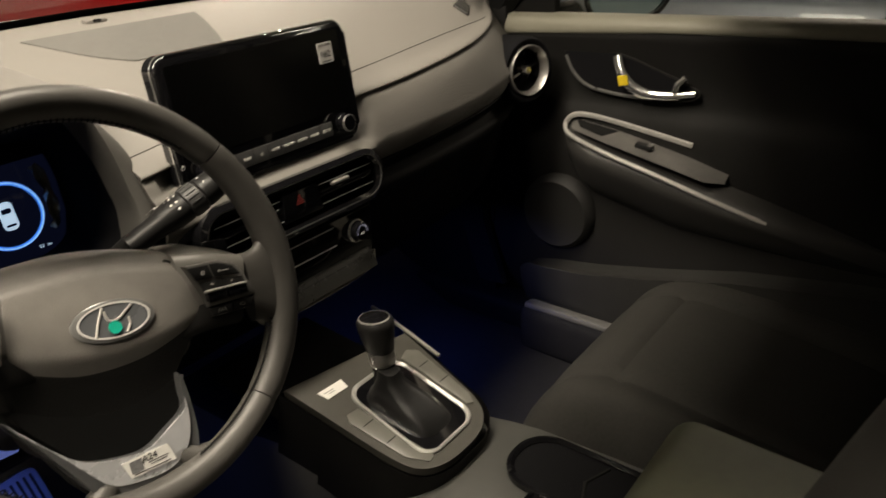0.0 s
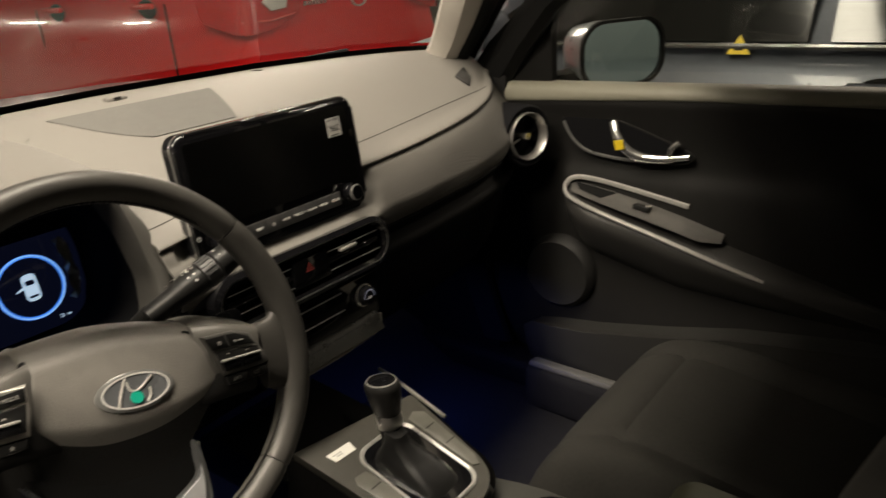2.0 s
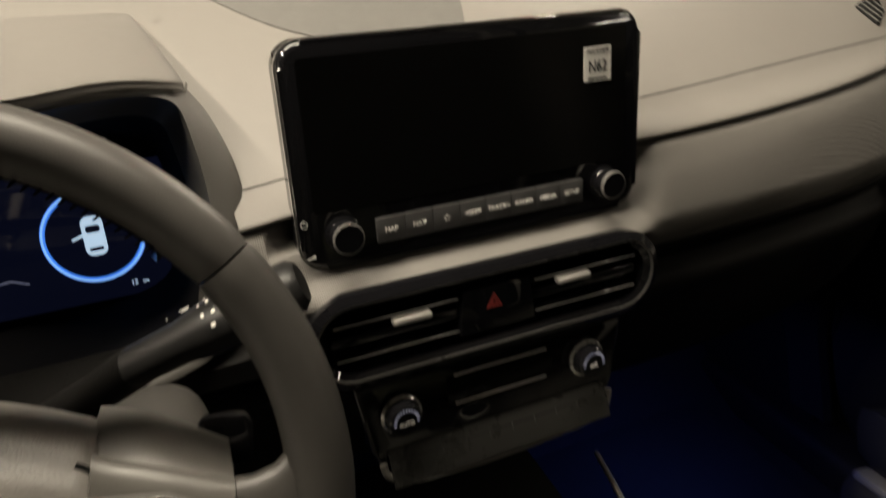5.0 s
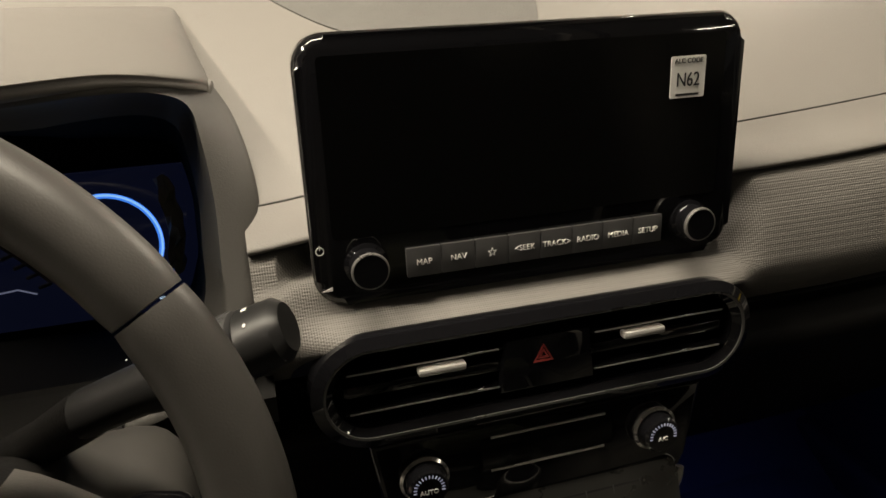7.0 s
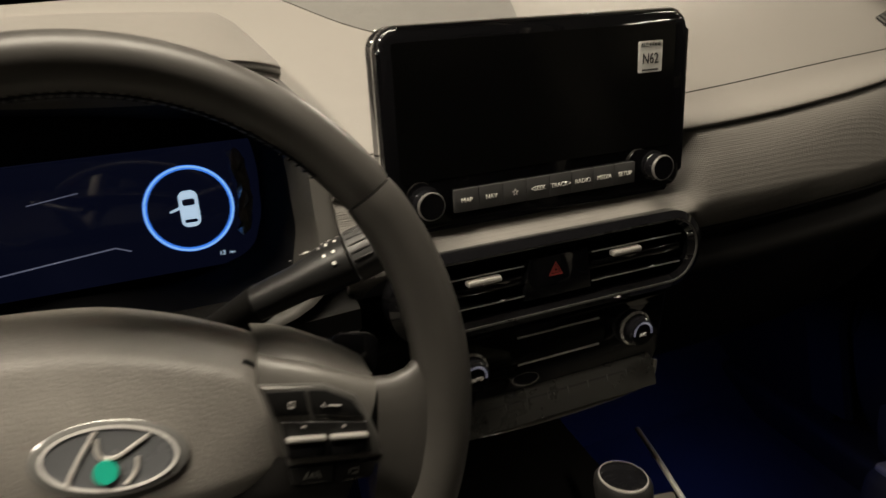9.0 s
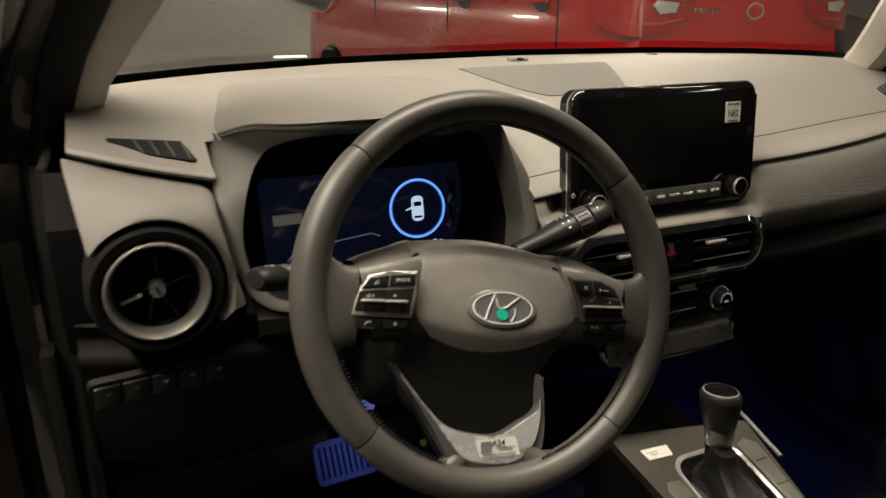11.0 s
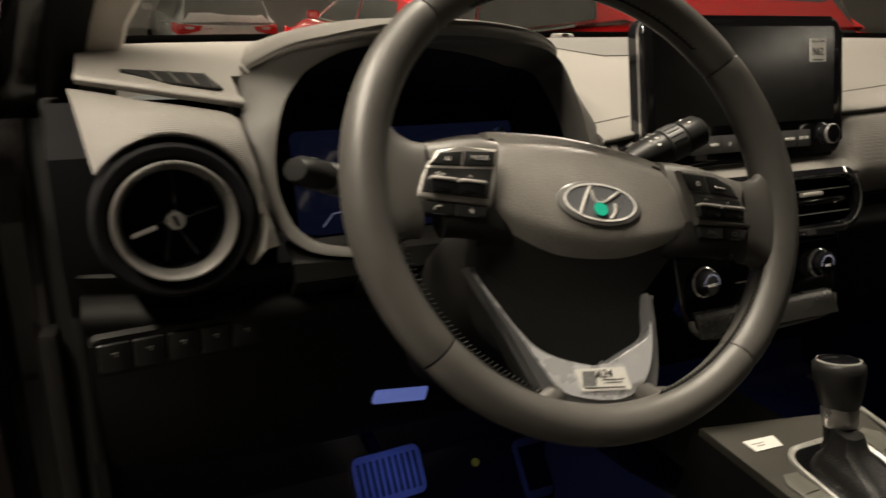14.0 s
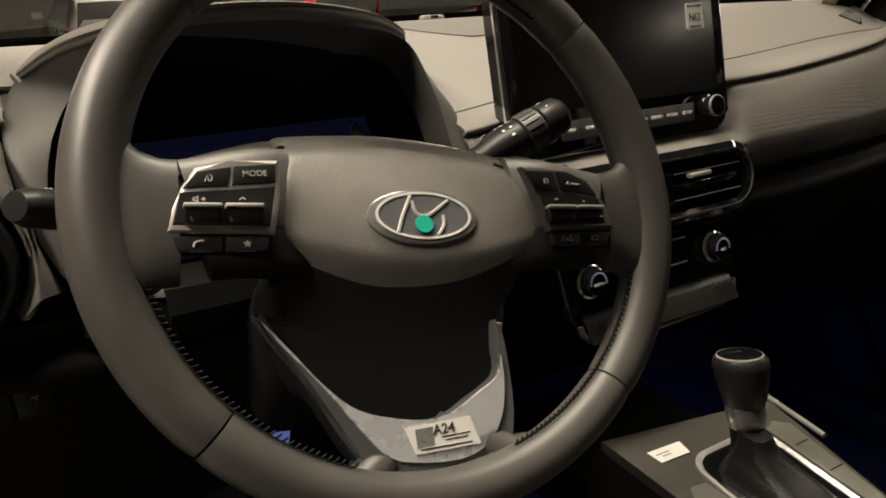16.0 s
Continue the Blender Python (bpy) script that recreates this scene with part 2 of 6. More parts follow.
def tube(pts, r, n=10, closed=False, flat=1.0, up=(0, 0, 1)):
    """A round bar along points; r a number or one for each point."""
    pts = [Vector(p) for p in pts]
    k = len(pts)
    rows = []
    for i, p in enumerate(pts):
        a = pts[(i - 1) % k] if closed or i else p
        b = pts[(i + 1) % k] if closed or i < k - 1 else p
        d = (b - a).normalized()
        s = d.cross(Vector(up))
        s = s.normalized() if s.length > 1e-4 else d.orthogonal().normalized()
        u = s.cross(d)
        ri = r[i] if isinstance(r, (list, tuple)) else r
        rows.append([p + s * ri * math.cos(2 * math.pi * j / n) + u * ri * flat * math.sin(2 * math.pi * j / n) for j in range(n)])
    return loft(rows, close_u=True, close_v=closed, caps=not closed)


def joined(*bms):
    out = bmesh.new()
    for b in bms:
        me = bpy.data.meshes.new("join")
        b.to_mesh(me)
        b.free()
        out.from_mesh(me)
        bpy.data.meshes.remove(me)
    return out


def lettering(name, text, size, mat, parent, m, label="", raised=0.0003):
    data = bpy.data.curves.new(name, "FONT")
    data.body, data.size, data.align_x, data.align_y, data.extrude = text, size, "CENTER", "CENTER", raised
    tmp = new(name + "_tmp", data)
    bpy.context.view_layer.update()
    me = bpy.data.meshes.new_from_object(tmp)
    bpy.data.objects.remove(tmp)
    me.materials.clear()
    me.materials.append(mat)
    ob = new(name, me)
    ob.parent = parent
    ob.matrix_basis = m
    return tagged(ob, label) if label else ob


def lerp(table, x):
    """Linear look-up in rows of (x, values...), eased."""
    if x <= table[0][0]:
        return table[0][1:]
    for a, b in zip(table, table[1:]):
        if x <= b[0]:
            t = (x - a[0]) / (b[0] - a[0])
            return tuple(p + (q - p) * t for p, q in zip(a[1:], b[1:]))
    return table[-1][1:]


def face(x, y, z, tilt=0.0, turn=0.0):
    """A frame whose z axis looks at the driver (-y), x to the right, y up; tilt leans its top away, turn about the upright."""
    return pose(x, y, z, 0, 0, turn) @ pose(0, 0, 0, 90 - tilt, 0, 0)


def even(pts, n):
    """A line through flat or spatial points at n + 1 even steps."""
    pts = smooth_line([Vector((*p, 0)) if len(p) == 2 else Vector(p) for p in pts], 8)
    run = [0.0]
    for a, b in zip(pts, pts[1:]):
        run.append(run[-1] + (b - a).length)
    out = []
    for k in range(n + 1):
        d = run[-1] * k / n
        i = max(q for q in range(len(run) - 1) if run[q] <= d + 1e-9)
        out.append(pts[i].lerp(pts[i + 1], min(1.0, (d - run[i]) / max(1e-9, run[i + 1] - run[i]))))
    return out


# ---- dashboard ----
# Lip of the top pad by x: (x, y, z)
LIP = [(-0.72, 0.435, 1.157), (-0.66, 0.386, 1.148), (-0.62, 0.362, 1.139), (-0.58, 0.345, 1.132), (-0.54, 0.332, 1.125), (-0.30, 0.31, 1.07), (-0.19, 0.308, 1.068), (-0.15, 0.305, 1.076), (-0.10, 0.306, 1.084),
       (0.17, 0.306, 1.087), (0.28, 0.307, 1.091), (0.40, 0.306, 1.103), (0.50, 0.322, 1.112), (0.60, 0.362, 1.124), (0.70, 0.44, 1.138), (0.73, 0.475, 1.142)]
# Base of the windscreen by |x|: (x, y, z)
BASE = [(0.0, 0.705, 1.207), (0.3, 0.692, 1.205), (0.5, 0.655, 1.201), (0.62, 0.612, 1.197), (0.72, 0.555, 1.190), (0.78, 0.515, 1.186)]
XS = [-0.72 + 1.44 * i / 96 for i in range(97)]


def ease_rows(table, xs, n=3):
    """The table smoothed: means of the look-up round each x."""
    out = []
    for x in xs:
        got = [lerp(table, x + d) for d in (-0.04, -0.02, 0.0, 0.02, 0.04)]
        out.append([sum(g[k] for g in got) / 5 for k in range(len(got[0]))])
    return out


def top_row(x, lip, base, n=18):
    ly, lz = lip
    by, bz = base
    pts = [(x, ly + 0.004, lz + 0.001), (x, ly - 0.002, lz + 0.005), (x, ly + 0.004, lz + 0.010)]
    for v in (0.09, 0.18, 0.33, 0.52, 0.76, 1.0):
        pts.append((x, ly + v * (by - ly), max(lz + 0.011, lz + (bz - lz) * (1 - (1 - v) ** 2.0))))
    return smooth_line(pts, 5)


lips = ease_rows(LIP, XS)
bases = ease_rows([(-a, b, c) for a, b, c in BASE[::-1]] + BASE[1:], XS)
dash = thing("dashboard", "dark grey moulded car dashboard below the windscreen", "dashboard")


def top_z(x, y):
    """Height of the top pad."""
    row = top_row(x, ease_rows(LIP, [x])[0], ease_rows([(-a, b, c) for a, b, c in BASE[::-1]] + BASE[1:], [x])[0])
    k = min(range(3, len(row) - 1), key=lambda q: abs(0.5 * (row[q][1] + row[q + 1][1]) - y))
    t = (y - row[k][1]) / max(1e-6, row[k + 1][1] - row[k][1])
    return row[k][2] + t * (row[k + 1][2] - row[k][2])


def resampled(row, y0, n=31):
    """The part of a row ahead of y0, at n even steps."""
    ys = [p[1] for p in row]
    out = []
    for k in range(n):
        y = y0 + (ys[-1] - y0) * k / (n - 1)
        j = max(i for i in range(len(ys) - 1) if ys[i] <= y or i == 3)
        t = (y - ys[j]) / max(1e-6, ys[j + 1] - ys[j])
        out.append((row[j][0], y, row[j][2] + t * (row[j + 1][2] - row[j][2])))
    return out


full = [(x, top_row(x, l, b)) for x, l, b in zip(XS, lips, bases)]
PADLABEL = "soft matt grey upper pad with a dark seam"
part("top_pad", thick(loft([r for x, r in full if -0.686 <= x <= -0.536]), 0.004), SOFT, dash, PADLABEL)
part("top_pad", thick(loft([r for x, r in full if x >= -0.188]), 0.004), SOFT, dash, PADLABEL)
part("top_pad", thick(loft([resampled(r, 0.48) for x, r in full if -0.56 <= x <= -0.165]), 0.004), SOFT, dash, PADLABEL)

for x0, x1, y0 in ((-0.548, -0.50, 0.405), (-0.222, -0.165, 0.422)):
    part("top_pad", thick(loft([resampled(r, y0) for x, r in full if x0 <= x <= x1]), 0.003), SOFT, dash, PADLABEL)

# Band and lower panel: offsets towards the windscreen at the ends
BULGE = [(-0.72, 0.07), (-0.66, 0.035), (-0.60, 0.015), (-0.5, 0.0), (-0.3, 0.0), (0.3, 0.0), (0.45, 0.005), (0.55, 0.025), (0.62, 0.05), (0.68, 0.085), (0.72, 0.12)]
bulge = [b[0] for b in ease_rows(BULGE, XS)]


def band_row(x, lip, e):
    ly, lz = lip
    mid = [(x, ly + 0.022, lz + 0.002), (x, ly + 0.02, lz - 0.004), (x, ly + 0.014, lz - 0.02), (x, 0.300, 1.056), (x, 0.284, 1.040), (x, 0.264, 1.031), (x, 0.266, 1.023), (x, 0.32, 1.016)]
    k = min(1.0, max(0.0, (abs(x - 0.004) - 0.142) / 0.03))
    k = k * k * (3 - 2 * k)
    d = 0.03 * max(0.0, x - 0.25)
    sides = [(x, ly + 0.006, lz + 0.002), (x, ly - 0.003, lz - 0.003), (x, ly - 0.012, lz - 0.016), (x, 0.5 * (ly - 0.014) + 0.5 * (0.281 + e), 0.5 * (lz - 0.018) + 0.5 * (1.046 + d)),
             (x, 0.279 + e, 1.037 + d), (x, 0.2765 + e, 1.022 + d), (x, 0.282 + e, 1.004 + d), (x, 0.297 + e, 0.986 + d)]
    return smooth_line([Vector(a).lerp(Vector(b), k) for a, b in zip(mid, sides)], 5)


def lower_row(x, e):
    d = 0.03 * max(0.0, x - 0.25)
    return smooth_line([(x, 0.292 + e, 0.992 + d), (x, 0.302 + e, 0.979 + d), (x, 0.304 + e, 0.970 + d), (x, 0.296 + e, 0.963 + d), (x, 0.286 + e, 0.957 + d), (x, 0.286 + e, 0.947 + d), (x, 0.308 + e, 0.922 + 0.5 * d),
                        (x, 0.345 + 0.8 * e, 0.84), (x, 0.39 + 0.8 * e, 0.775), (x, 0.46 + 0.8 * e, 0.735), (x, 0.60, 0.70)], 4)


bands = [(x, band_row(x, l, e)) for x, l, e in zip(XS, lips, bulge)]
# driver side: the band arches over the round vent and runs down beside the hood
HUB = (-0.609, 0.276, 1.042)
along = even([(-0.681, 0.398, 1.1485), (-0.672, 0.392, 1.147), (-0.655, 0.383, 1.144), (-0.62, 0.360, 1.136), (-0.58, 0.343, 1.129), (-0.548, 0.330, 1.120), (-0.544, 0.318, 1.100), (-0.541, 0.303, 1.070), (-0.534, 0.290, 1.040), (-0.526, 0.288, 1.012)], 48)
rows = []
for k, a in enumerate(along):
    t = radians(142 - 180 * (k / 48) ** 0.92)
    c = Vector((HUB[0] + 0.0655 * math.cos(t), HUB[1] + 0.010, HUB[2] + 0.0655 * math.sin(t)))
    o = Vector((HUB[0] + 0.0700 * math.cos(t), HUB[1] + 0.003, HUB[2] + 0.0700 * math.sin(t)))
    h = a.lerp(o, 0.55) + Vector((0, -0.012, 0.006))
    rows.append([a + Vector((0, 0.012, -0.001))] + smooth_line([a + Vector((0, 0.001, -0.0015)), a.lerp(h, 0.3) + Vector((0, -0.005, 0.0)), h, o, c, c + Vector((0, 0.02, 0))], 5))
part("band", thick(loft(rows), 0.003), BAND, dash, "grey textured band under the seam", angle=60)
part("band_end", thick(loft([[(x, 0.40, 1.135), (x, 0.345, 1.09), (x, 0.34, 1.0), (x, 0.36, 0.95)] for x in (-0.70, -0.68, -0.66, -0.60, -0.52)]), 0.004), VELVET, dash, "black end of the band")
part("band", thick(loft([r for x, r in bands if x >= -0.188]), 0.004), BAND, dash, "grey textured band under the seam")
part("lower_panel", thick(loft([lower_row(x, e) for x, e in zip(XS, bulge) if x >= -0.701]), 0.004), LOWER, dash, "dark hard plastic lower panel, its shade put into the colour")
# Lips of the lower panel: lighter tubes paint their satin highlight.
lip_pts = [(x, 0.2875 + e, 0.952 + 0.03 * max(0.0, x - 0.25)) for x, e in zip(XS, bulge) if 0.17 <= x <= 0.66]
part("glovebox_lip", tube(lip_pts, 0.0048, 8, flat=1.1), material("lip_highlight", (0.085, 0.082, 0.072), 0.36), dash, "lip above the glovebox, lightened for its satin highlight")
lip_pts = [(x, 0.2875 + e, 0.952) for x, e in zip(XS, bulge) if -0.60 <= x <= -0.44]
part("lower_lip", tube(lip_pts, 0.0050, 8, flat=1.1), material("lip_highlight_dark", (0.05, 0.048, 0.044), 0.42), dash, "lip below the band, lightened for its satin highlight")
for sgn, y0 in ((-1, 0), (1, 0)):
    part("end_cap", rbox(0.012, 0.42, 0.36, 0.005, m=pose(0.722 if sgn > 0 else -0.700, 0.62, 0.96)), HARD, dash)

def groove(x0, x1, depth):
    pts = []
    for k in range(40):
        x = x0 + (x1 - x0) * k / 39
        y = ease_rows(LIP, [x])[0][0] + depth(k / 39)
        pts.append((x, y, top_z(x, y) + 0.0002))
    part("pad_groove", tube(pts, 0.0008, 6), HOODG, dash)


groove(0.14, 0.60, lambda t: 0.043 + 0.008 * math.sin(2.6 * t) - 0.034 * t ** 5)
groove(-0.180, -0.125, lambda t: 0.032)

# Speaker grille on top
left_edge = even([(-0.141, 0.605), (-0.122, 0.560), (-0.100, 0.522), (-0.078, 0.498), (-0.055, 0.482)], 10)
right_edge = even([(0.128, 0.607), (0.120, 0.580), (0.106, 0.540), (0.093, 0.505), (0.083, 0.482)], 10)
grid = [[(a.x + (b.x - a.x) * i / 24, a.y + (b.y - a.y) * i / 24, top_z(a.x + (b.x - a.x) * i / 24, a.y + (b.y - a.y) * i / 24) + 0.0016) for i in range(25)] for a, b in zip(left_edge, right_edge)]
part("speaker_grille", thick(loft(grid), 0.003), material("grille_mesh", (0.105, 0.102, 0.095), 0.8, bump=0.7, bump_scale=700, weave=0.0), dash, "fine dark speaker mesh")
part("light_sensor", rbox(0.035, 0.016, 0.010, 0.004, m=pose(-0.013, 0.650, top_z(-0.013, 0.650) + 0.001, 8)), SOFT, dash, "small raised sensor cap")
part("sensor_eye", rbox(0.012, 0.004, 0.004, 0.0015, m=pose(-0.013, 0.6415, top_z(-0.013, 0.650) + 0.003, 8)), PIANO, dash)
part("pad_slot", rbox(0.022, 0.003, 0.002, 0.001, m=pose(0.279, 0.672, top_z(0.279, 0.672) + 0.0005, 8, 0, -55)), HARD, dash)

# Hood over the instruments: a closed outer edge that runs under a bowed visor, and the mouth inside it
OUTER = [(-0.527, 0.404, 1.158), (-0.538, 0.365, 1.138), (-0.543, 0.325, 1.112), (-0.541, 0.303, 1.080), (-0.534, 0.289, 1.045), (-0.517, 0.277, 1.012), (-0.474, 0.268, 0.997),
         (-0.345, 0.262, 0.986), (-0.225, 0.268, 1.001), (-0.182, 0.288, 1.034), (-0.171, 0.320, 1.072), (-0.169, 0.350, 1.104), (-0.177, 0.388, 1.134), (-0.191, 0.419, 1.153)]
BROW = [(-0.191, 0.419, 1.153), (-0.201, 0.370, 1.166), (-0.243, 0.332, 1.1785), (-0.300, 0.288, 1.183), (-0.360, 0.268, 1.186), (-0.420, 0.274, 1.185), (-0.466, 0.310, 1.179), (-0.497, 0.358, 1.173), (-0.527, 0.404, 1.158)]
INNER = [(-0.490, 0.350, 1.146), (-0.503, 0.340, 1.130), (-0.515, 0.318, 1.108), (-0.523, 0.300, 1.077), (-0.521, 0.289, 1.046), (-0.508, 0.280, 1.020), (-0.472, 0.272, 1.004),
         (-0.345, 0.266, 0.991), (-0.227, 0.272, 1.007), (-0.200, 0.290, 1.040), (-0.196, 0.308, 1.075), (-0.195, 0.325, 1.108), (-0.198, 0.342, 1.140), (-0.203, 0.352, 1.159)]
INBROW = [(-0.220, 0.345, 1.169), (-0.250, 0.325, 1.1740), (-0.300, 0.293, 1.1765), (-0.360, 0.275, 1.178), (-0.430, 0.285, 1.1755), (-0.460, 0.303, 1.170), (-0.480, 0.336, 1.158)]


def ring_line(pts, n=5):
    """A smooth closed line through the points."""
    return [Vector(p) for p in smooth_line([pts[-1]] + pts + pts[:2], n)[n:-n - 1]]


def pushed(loop, dy, grow=1.0):
    """A loop moved towards the windscreen and widened round its middle."""
    return [Vector((-0.355 + (p.x + 0.355) * grow, p.y + dy, 1.08 + (p.z - 1.08) * grow)) for p in loop]


out_loop, in_loop = ring_line(OUTER + BROW[1:-1]), ring_line(INNER + INBROW)
mid_loop = [a.lerp(b, 0.5) + Vector((0, -0.003, 0.0015)) for a, b in zip(out_loop, in_loop)]
near_loop = [a.lerp(b, 0.10) + Vector((0, -0.0025, 0)) for a, b in zip(out_loop, in_loop)]
rim_loop = [a.lerp(b, 0.93) + Vector((0, -0.001, 0)) for a, b in zip(out_loop, in_loop)]


def inward(p, f):
    """The mouth behind the crest: it narrows at the upper corner beside the central display."""
    a = f * min(1.0, max(0.0, (p.x + 0.42) / 0.14))
    b = min(1.0, max(0.0, (p.z - 1.06) / 0.09))
    return p + Vector((-0.011 * a * min(1.0, max(0.0, (p.x + 0.30) / 0.09)), 0.006 + 0.022 * a, -0.019 * a * b))


throat = [[inward(p, f) for p in in_loop] for f in (0.25, 0.6, 1.0)]
hood = thing("instrument_hood", "grey moulded hood round the instrument display", "instrument hood")
part("hood_rim", loft([pushed(out_loop, 0.07, 1.004), pushed(out_loop, 0.004, 1.002), out_loop, near_loop, mid_loop, rim_loop, in_loop] + throat, close_u=True), HOODG, hood, "matt rounded rim, darkened for the shade under the visor", angle=60)
deep = [Vector((-0.355 + (p.x + 0.355) * 0.93, 0.456, 1.050 + (p.z - 1.08) * 0.88)) for p in throat[-1]]
part("hood_lining", loft([throat[-1], [a.lerp(b, 0.5) for a, b in zip(throat[-1], deep)], deep], close_u=True), VELVET, hood, "flat black sheet for the shaded opening of the instruments")
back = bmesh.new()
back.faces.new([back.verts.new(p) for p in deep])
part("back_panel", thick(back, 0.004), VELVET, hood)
brow = smooth_line(BROW, 6)
rows = []
for k, v in enumerate(brow):
    u = k / (len(brow) - 1)
    m = math.sin(math.pi * u) ** 0.7
    lip = v + Vector((0, -0.007 * m, 0.003 * m))
    xe = -0.357 + (v.x + 0.357) * 0.86
    e = Vector((xe, 0.60, top_z(xe, 0.60) - 0.004))
    c = lip.lerp(e, 0.5) + Vector((0, 0, 0.003 + 0.015 * m))
    q = lip.lerp(e, 0.78) + Vector((0, 0, 0.002 + 0.009 * m))
    rows.append([v + Vector((0, 0.016, -0.003))] + smooth_line([v + Vector((0, 0.002, -0.004 * m)), lip + Vector((0, -0.0005, -0.003 * m)), lip + Vector((0, 0.0, 0.002)), lip + Vector((0, 0.012, 0.007)), c, q, e], 5))
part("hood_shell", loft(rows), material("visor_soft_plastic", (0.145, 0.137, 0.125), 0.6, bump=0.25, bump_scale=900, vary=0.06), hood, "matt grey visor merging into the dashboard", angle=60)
for s, v in ((1, BROW[0]), (-1, BROW[-1])):
    part("visor_clip", rbox(0.006, 0.016, 0.006, 0.0025, 2, m=pose(v[0] - 0.001 * s, v[1] - 0.001, v[2] + 0.001, 35, 0, -25 * s)), SOFT, hood)
part("column_panel", thick(loft([[(x, 0.300, 1.010), (x, 0.268, 0.998 - 0.006 * math.cos((x + 0.355) * 8)), (x, 0.266, 0.98), (x, 0.30, 0.955)] for x in [-0.520 + 0.345 * k / 16 for k in range(17)]]), 0.004), LOWER, dash)
part("column_panel", thick(loft([[(x, 0.290, 1.012), (x, 0.256, 1.006 - 0.004 * math.cos((x + 0.355) * 8)), (x, 0.252, 0.985), (x, 0.285, 0.955)] for x in [-0.465 + 0.205 * k / 12 for k in range(13)]]), 0.004), LOWER, dash, "black surround of the steering column")

clus = thing("instrument_display", "lit digital instrument display with a blue ring and a car picture", "instrument display", face(-0.345, 0.438, 1.0405, 10))
part("display_glass", prism(rrect(0.272, 0.112, 0.008), 0.003, 0.001), DISP, clus, "dark blue glowing screen")
RC = (0.066, 0.0)
part("display_ring", ring_prism(ellipse(0.0392, 0.0392, 64, *RC), ellipse(0.0355, 0.0355, 64, *RC), 0.0006, m=pose(0, 0, 0.0035)), RING, clus, "glowing blue ring")
part("display_ring_core", ring_prism(ellipse(0.0387, 0.0387, 64, *RC), ellipse(0.0371, 0.0371, 64, *RC), 0.0004, m=pose(0, 0, 0.0044)), RINGC2, clus)
carp = rrect(0.0165, 0.033, 0.006, 5, RC[0], RC[1])
part("car_picture", prism(carp, 0.0005, m=pose(0, 0, 0.0036)), RINGW, clus, "white plan view of a car with an open door")
part("car_picture_window", joined(prism(rrect(0.011, 0.006, 0.002, 3, RC[0], RC[1] + 0.006), 0.0004), prism(rrect(0.011, 0.003, 0.001, 3, RC[0], RC[1] - 0.011), 0.0004)), DISP, clus, m=pose(0, 0, 0.0042))
part("car_picture_door", prism([(RC[0] - 0.008, 0.003), (RC[0] - 0.017, -0.0005), (RC[0] - 0.0165, -0.002), (RC[0] - 0.008, 0.0005)], 0.0005, m=pose(0, 0, 0.0036)), RINGW, clus)
lettering("reading", "12", 0.0055, RINGW, clus, pose(RC[0] + 0.022, -0.0455, 0.0036))
lettering("reading_unit", "km", 0.0038, RINGW, clus, pose(RC[0] + 0.031, -0.046, 0.0036))
part("display_line", joined(tube([(-0.11, -0.047, 0), (-0.098, -0.034, 0), (0.0, -0.025, 0), (0.012, -0.03, 0)], 0.0006, 5), tube([(-0.06, 0.022, 0), (-0.02, 0.027, 0)], 0.0004, 5)), DIM, clus, m=pose(0, 0, 0.0035))
film_rows = []
for k in range(9):
    y = 0.046 - 0.0095 * k
    film_rows.append([(0.109 + 0.002 * (k % 2) + 0.004 * j - 0.0012 * abs(k - 4), y + 0.002 * ((j + k) % 3), 0.004 + 0.003 * ((k * 5 + j * 3) % 4)) for j in range(4)])
part("film_peel", thick(loft(film_rows), 0.0003), material("peeled_film", (0.30, 0.28, 0.26), 0.18, coat=0.5), clus, "crinkled peeling clear film", smooth=False)
part("display_notice", prism(rrect(0.036, 0.013, 0.001, 2, -0.105, 0.005), 0.0005, m=pose(0, 0, 0.0036)), material("notice_grey", (0.2, 0.19, 0.17), 0.5, emit=(0.5, 0.45, 0.38), strength=0.12), clus, "pale notice with unreadable print")

# ---- steering wheel ----
WT = 22.0
COLUMN = face(-0.348, 0.087, 1.0695, WT, -1.6)
WHEEL = COLUMN @ pose(0, 0, 0, 0, 0, -10.5)
wheel = thing("steering_wheel", "black leather steering wheel turned slightly clockwise", "steering wheel", WHEEL)
RR, RT = 0.1597, 0.0136


def rim_arc(a0, a1, n=48, sides=18):
    """A stretch of the rim; the grips swell a little at the sides, the ends tuck in at the seams."""
    rows = []
    for i in range(n + 1):
        a = radians(a0 + (a1 - a0) * i / n)
        c = Vector((math.cos(a) * RR, math.sin(a) * RR, 0))
        d = Vector((math.cos(a), math.sin(a), 0))
        e = min(i, n - i)
        g = 0.955 if e == 0 else 0.988 if e == 1 else 1.0
        wide = RT * (1.0 + 0.10 * abs(math.cos(a)) ** 6 + 0.05 * max(0.0, math.sin(a)) ** 4)
        rows.append([c + d * wide * g * math.cos(2 * math.pi * k / sides) + Vector((0, 0, 1.12 * wide * g * math.sin(2 * math.pi * k / sides))) for k in range(sides)])
    return loft(rows, close_u=True, caps=True)


SEAMS = (42.5, 139.5, 226.5, 315)
for k in range(4):
    a0, a1 = SEAMS[k], SEAMS[(k + 1) % 4] + (360 if k == 3 else 0)
    part("rim_grip", rim_arc(a0 + 0.22, a1 - 0.22, n=56), LEATHER, wheel, "dark grey leather rim section")
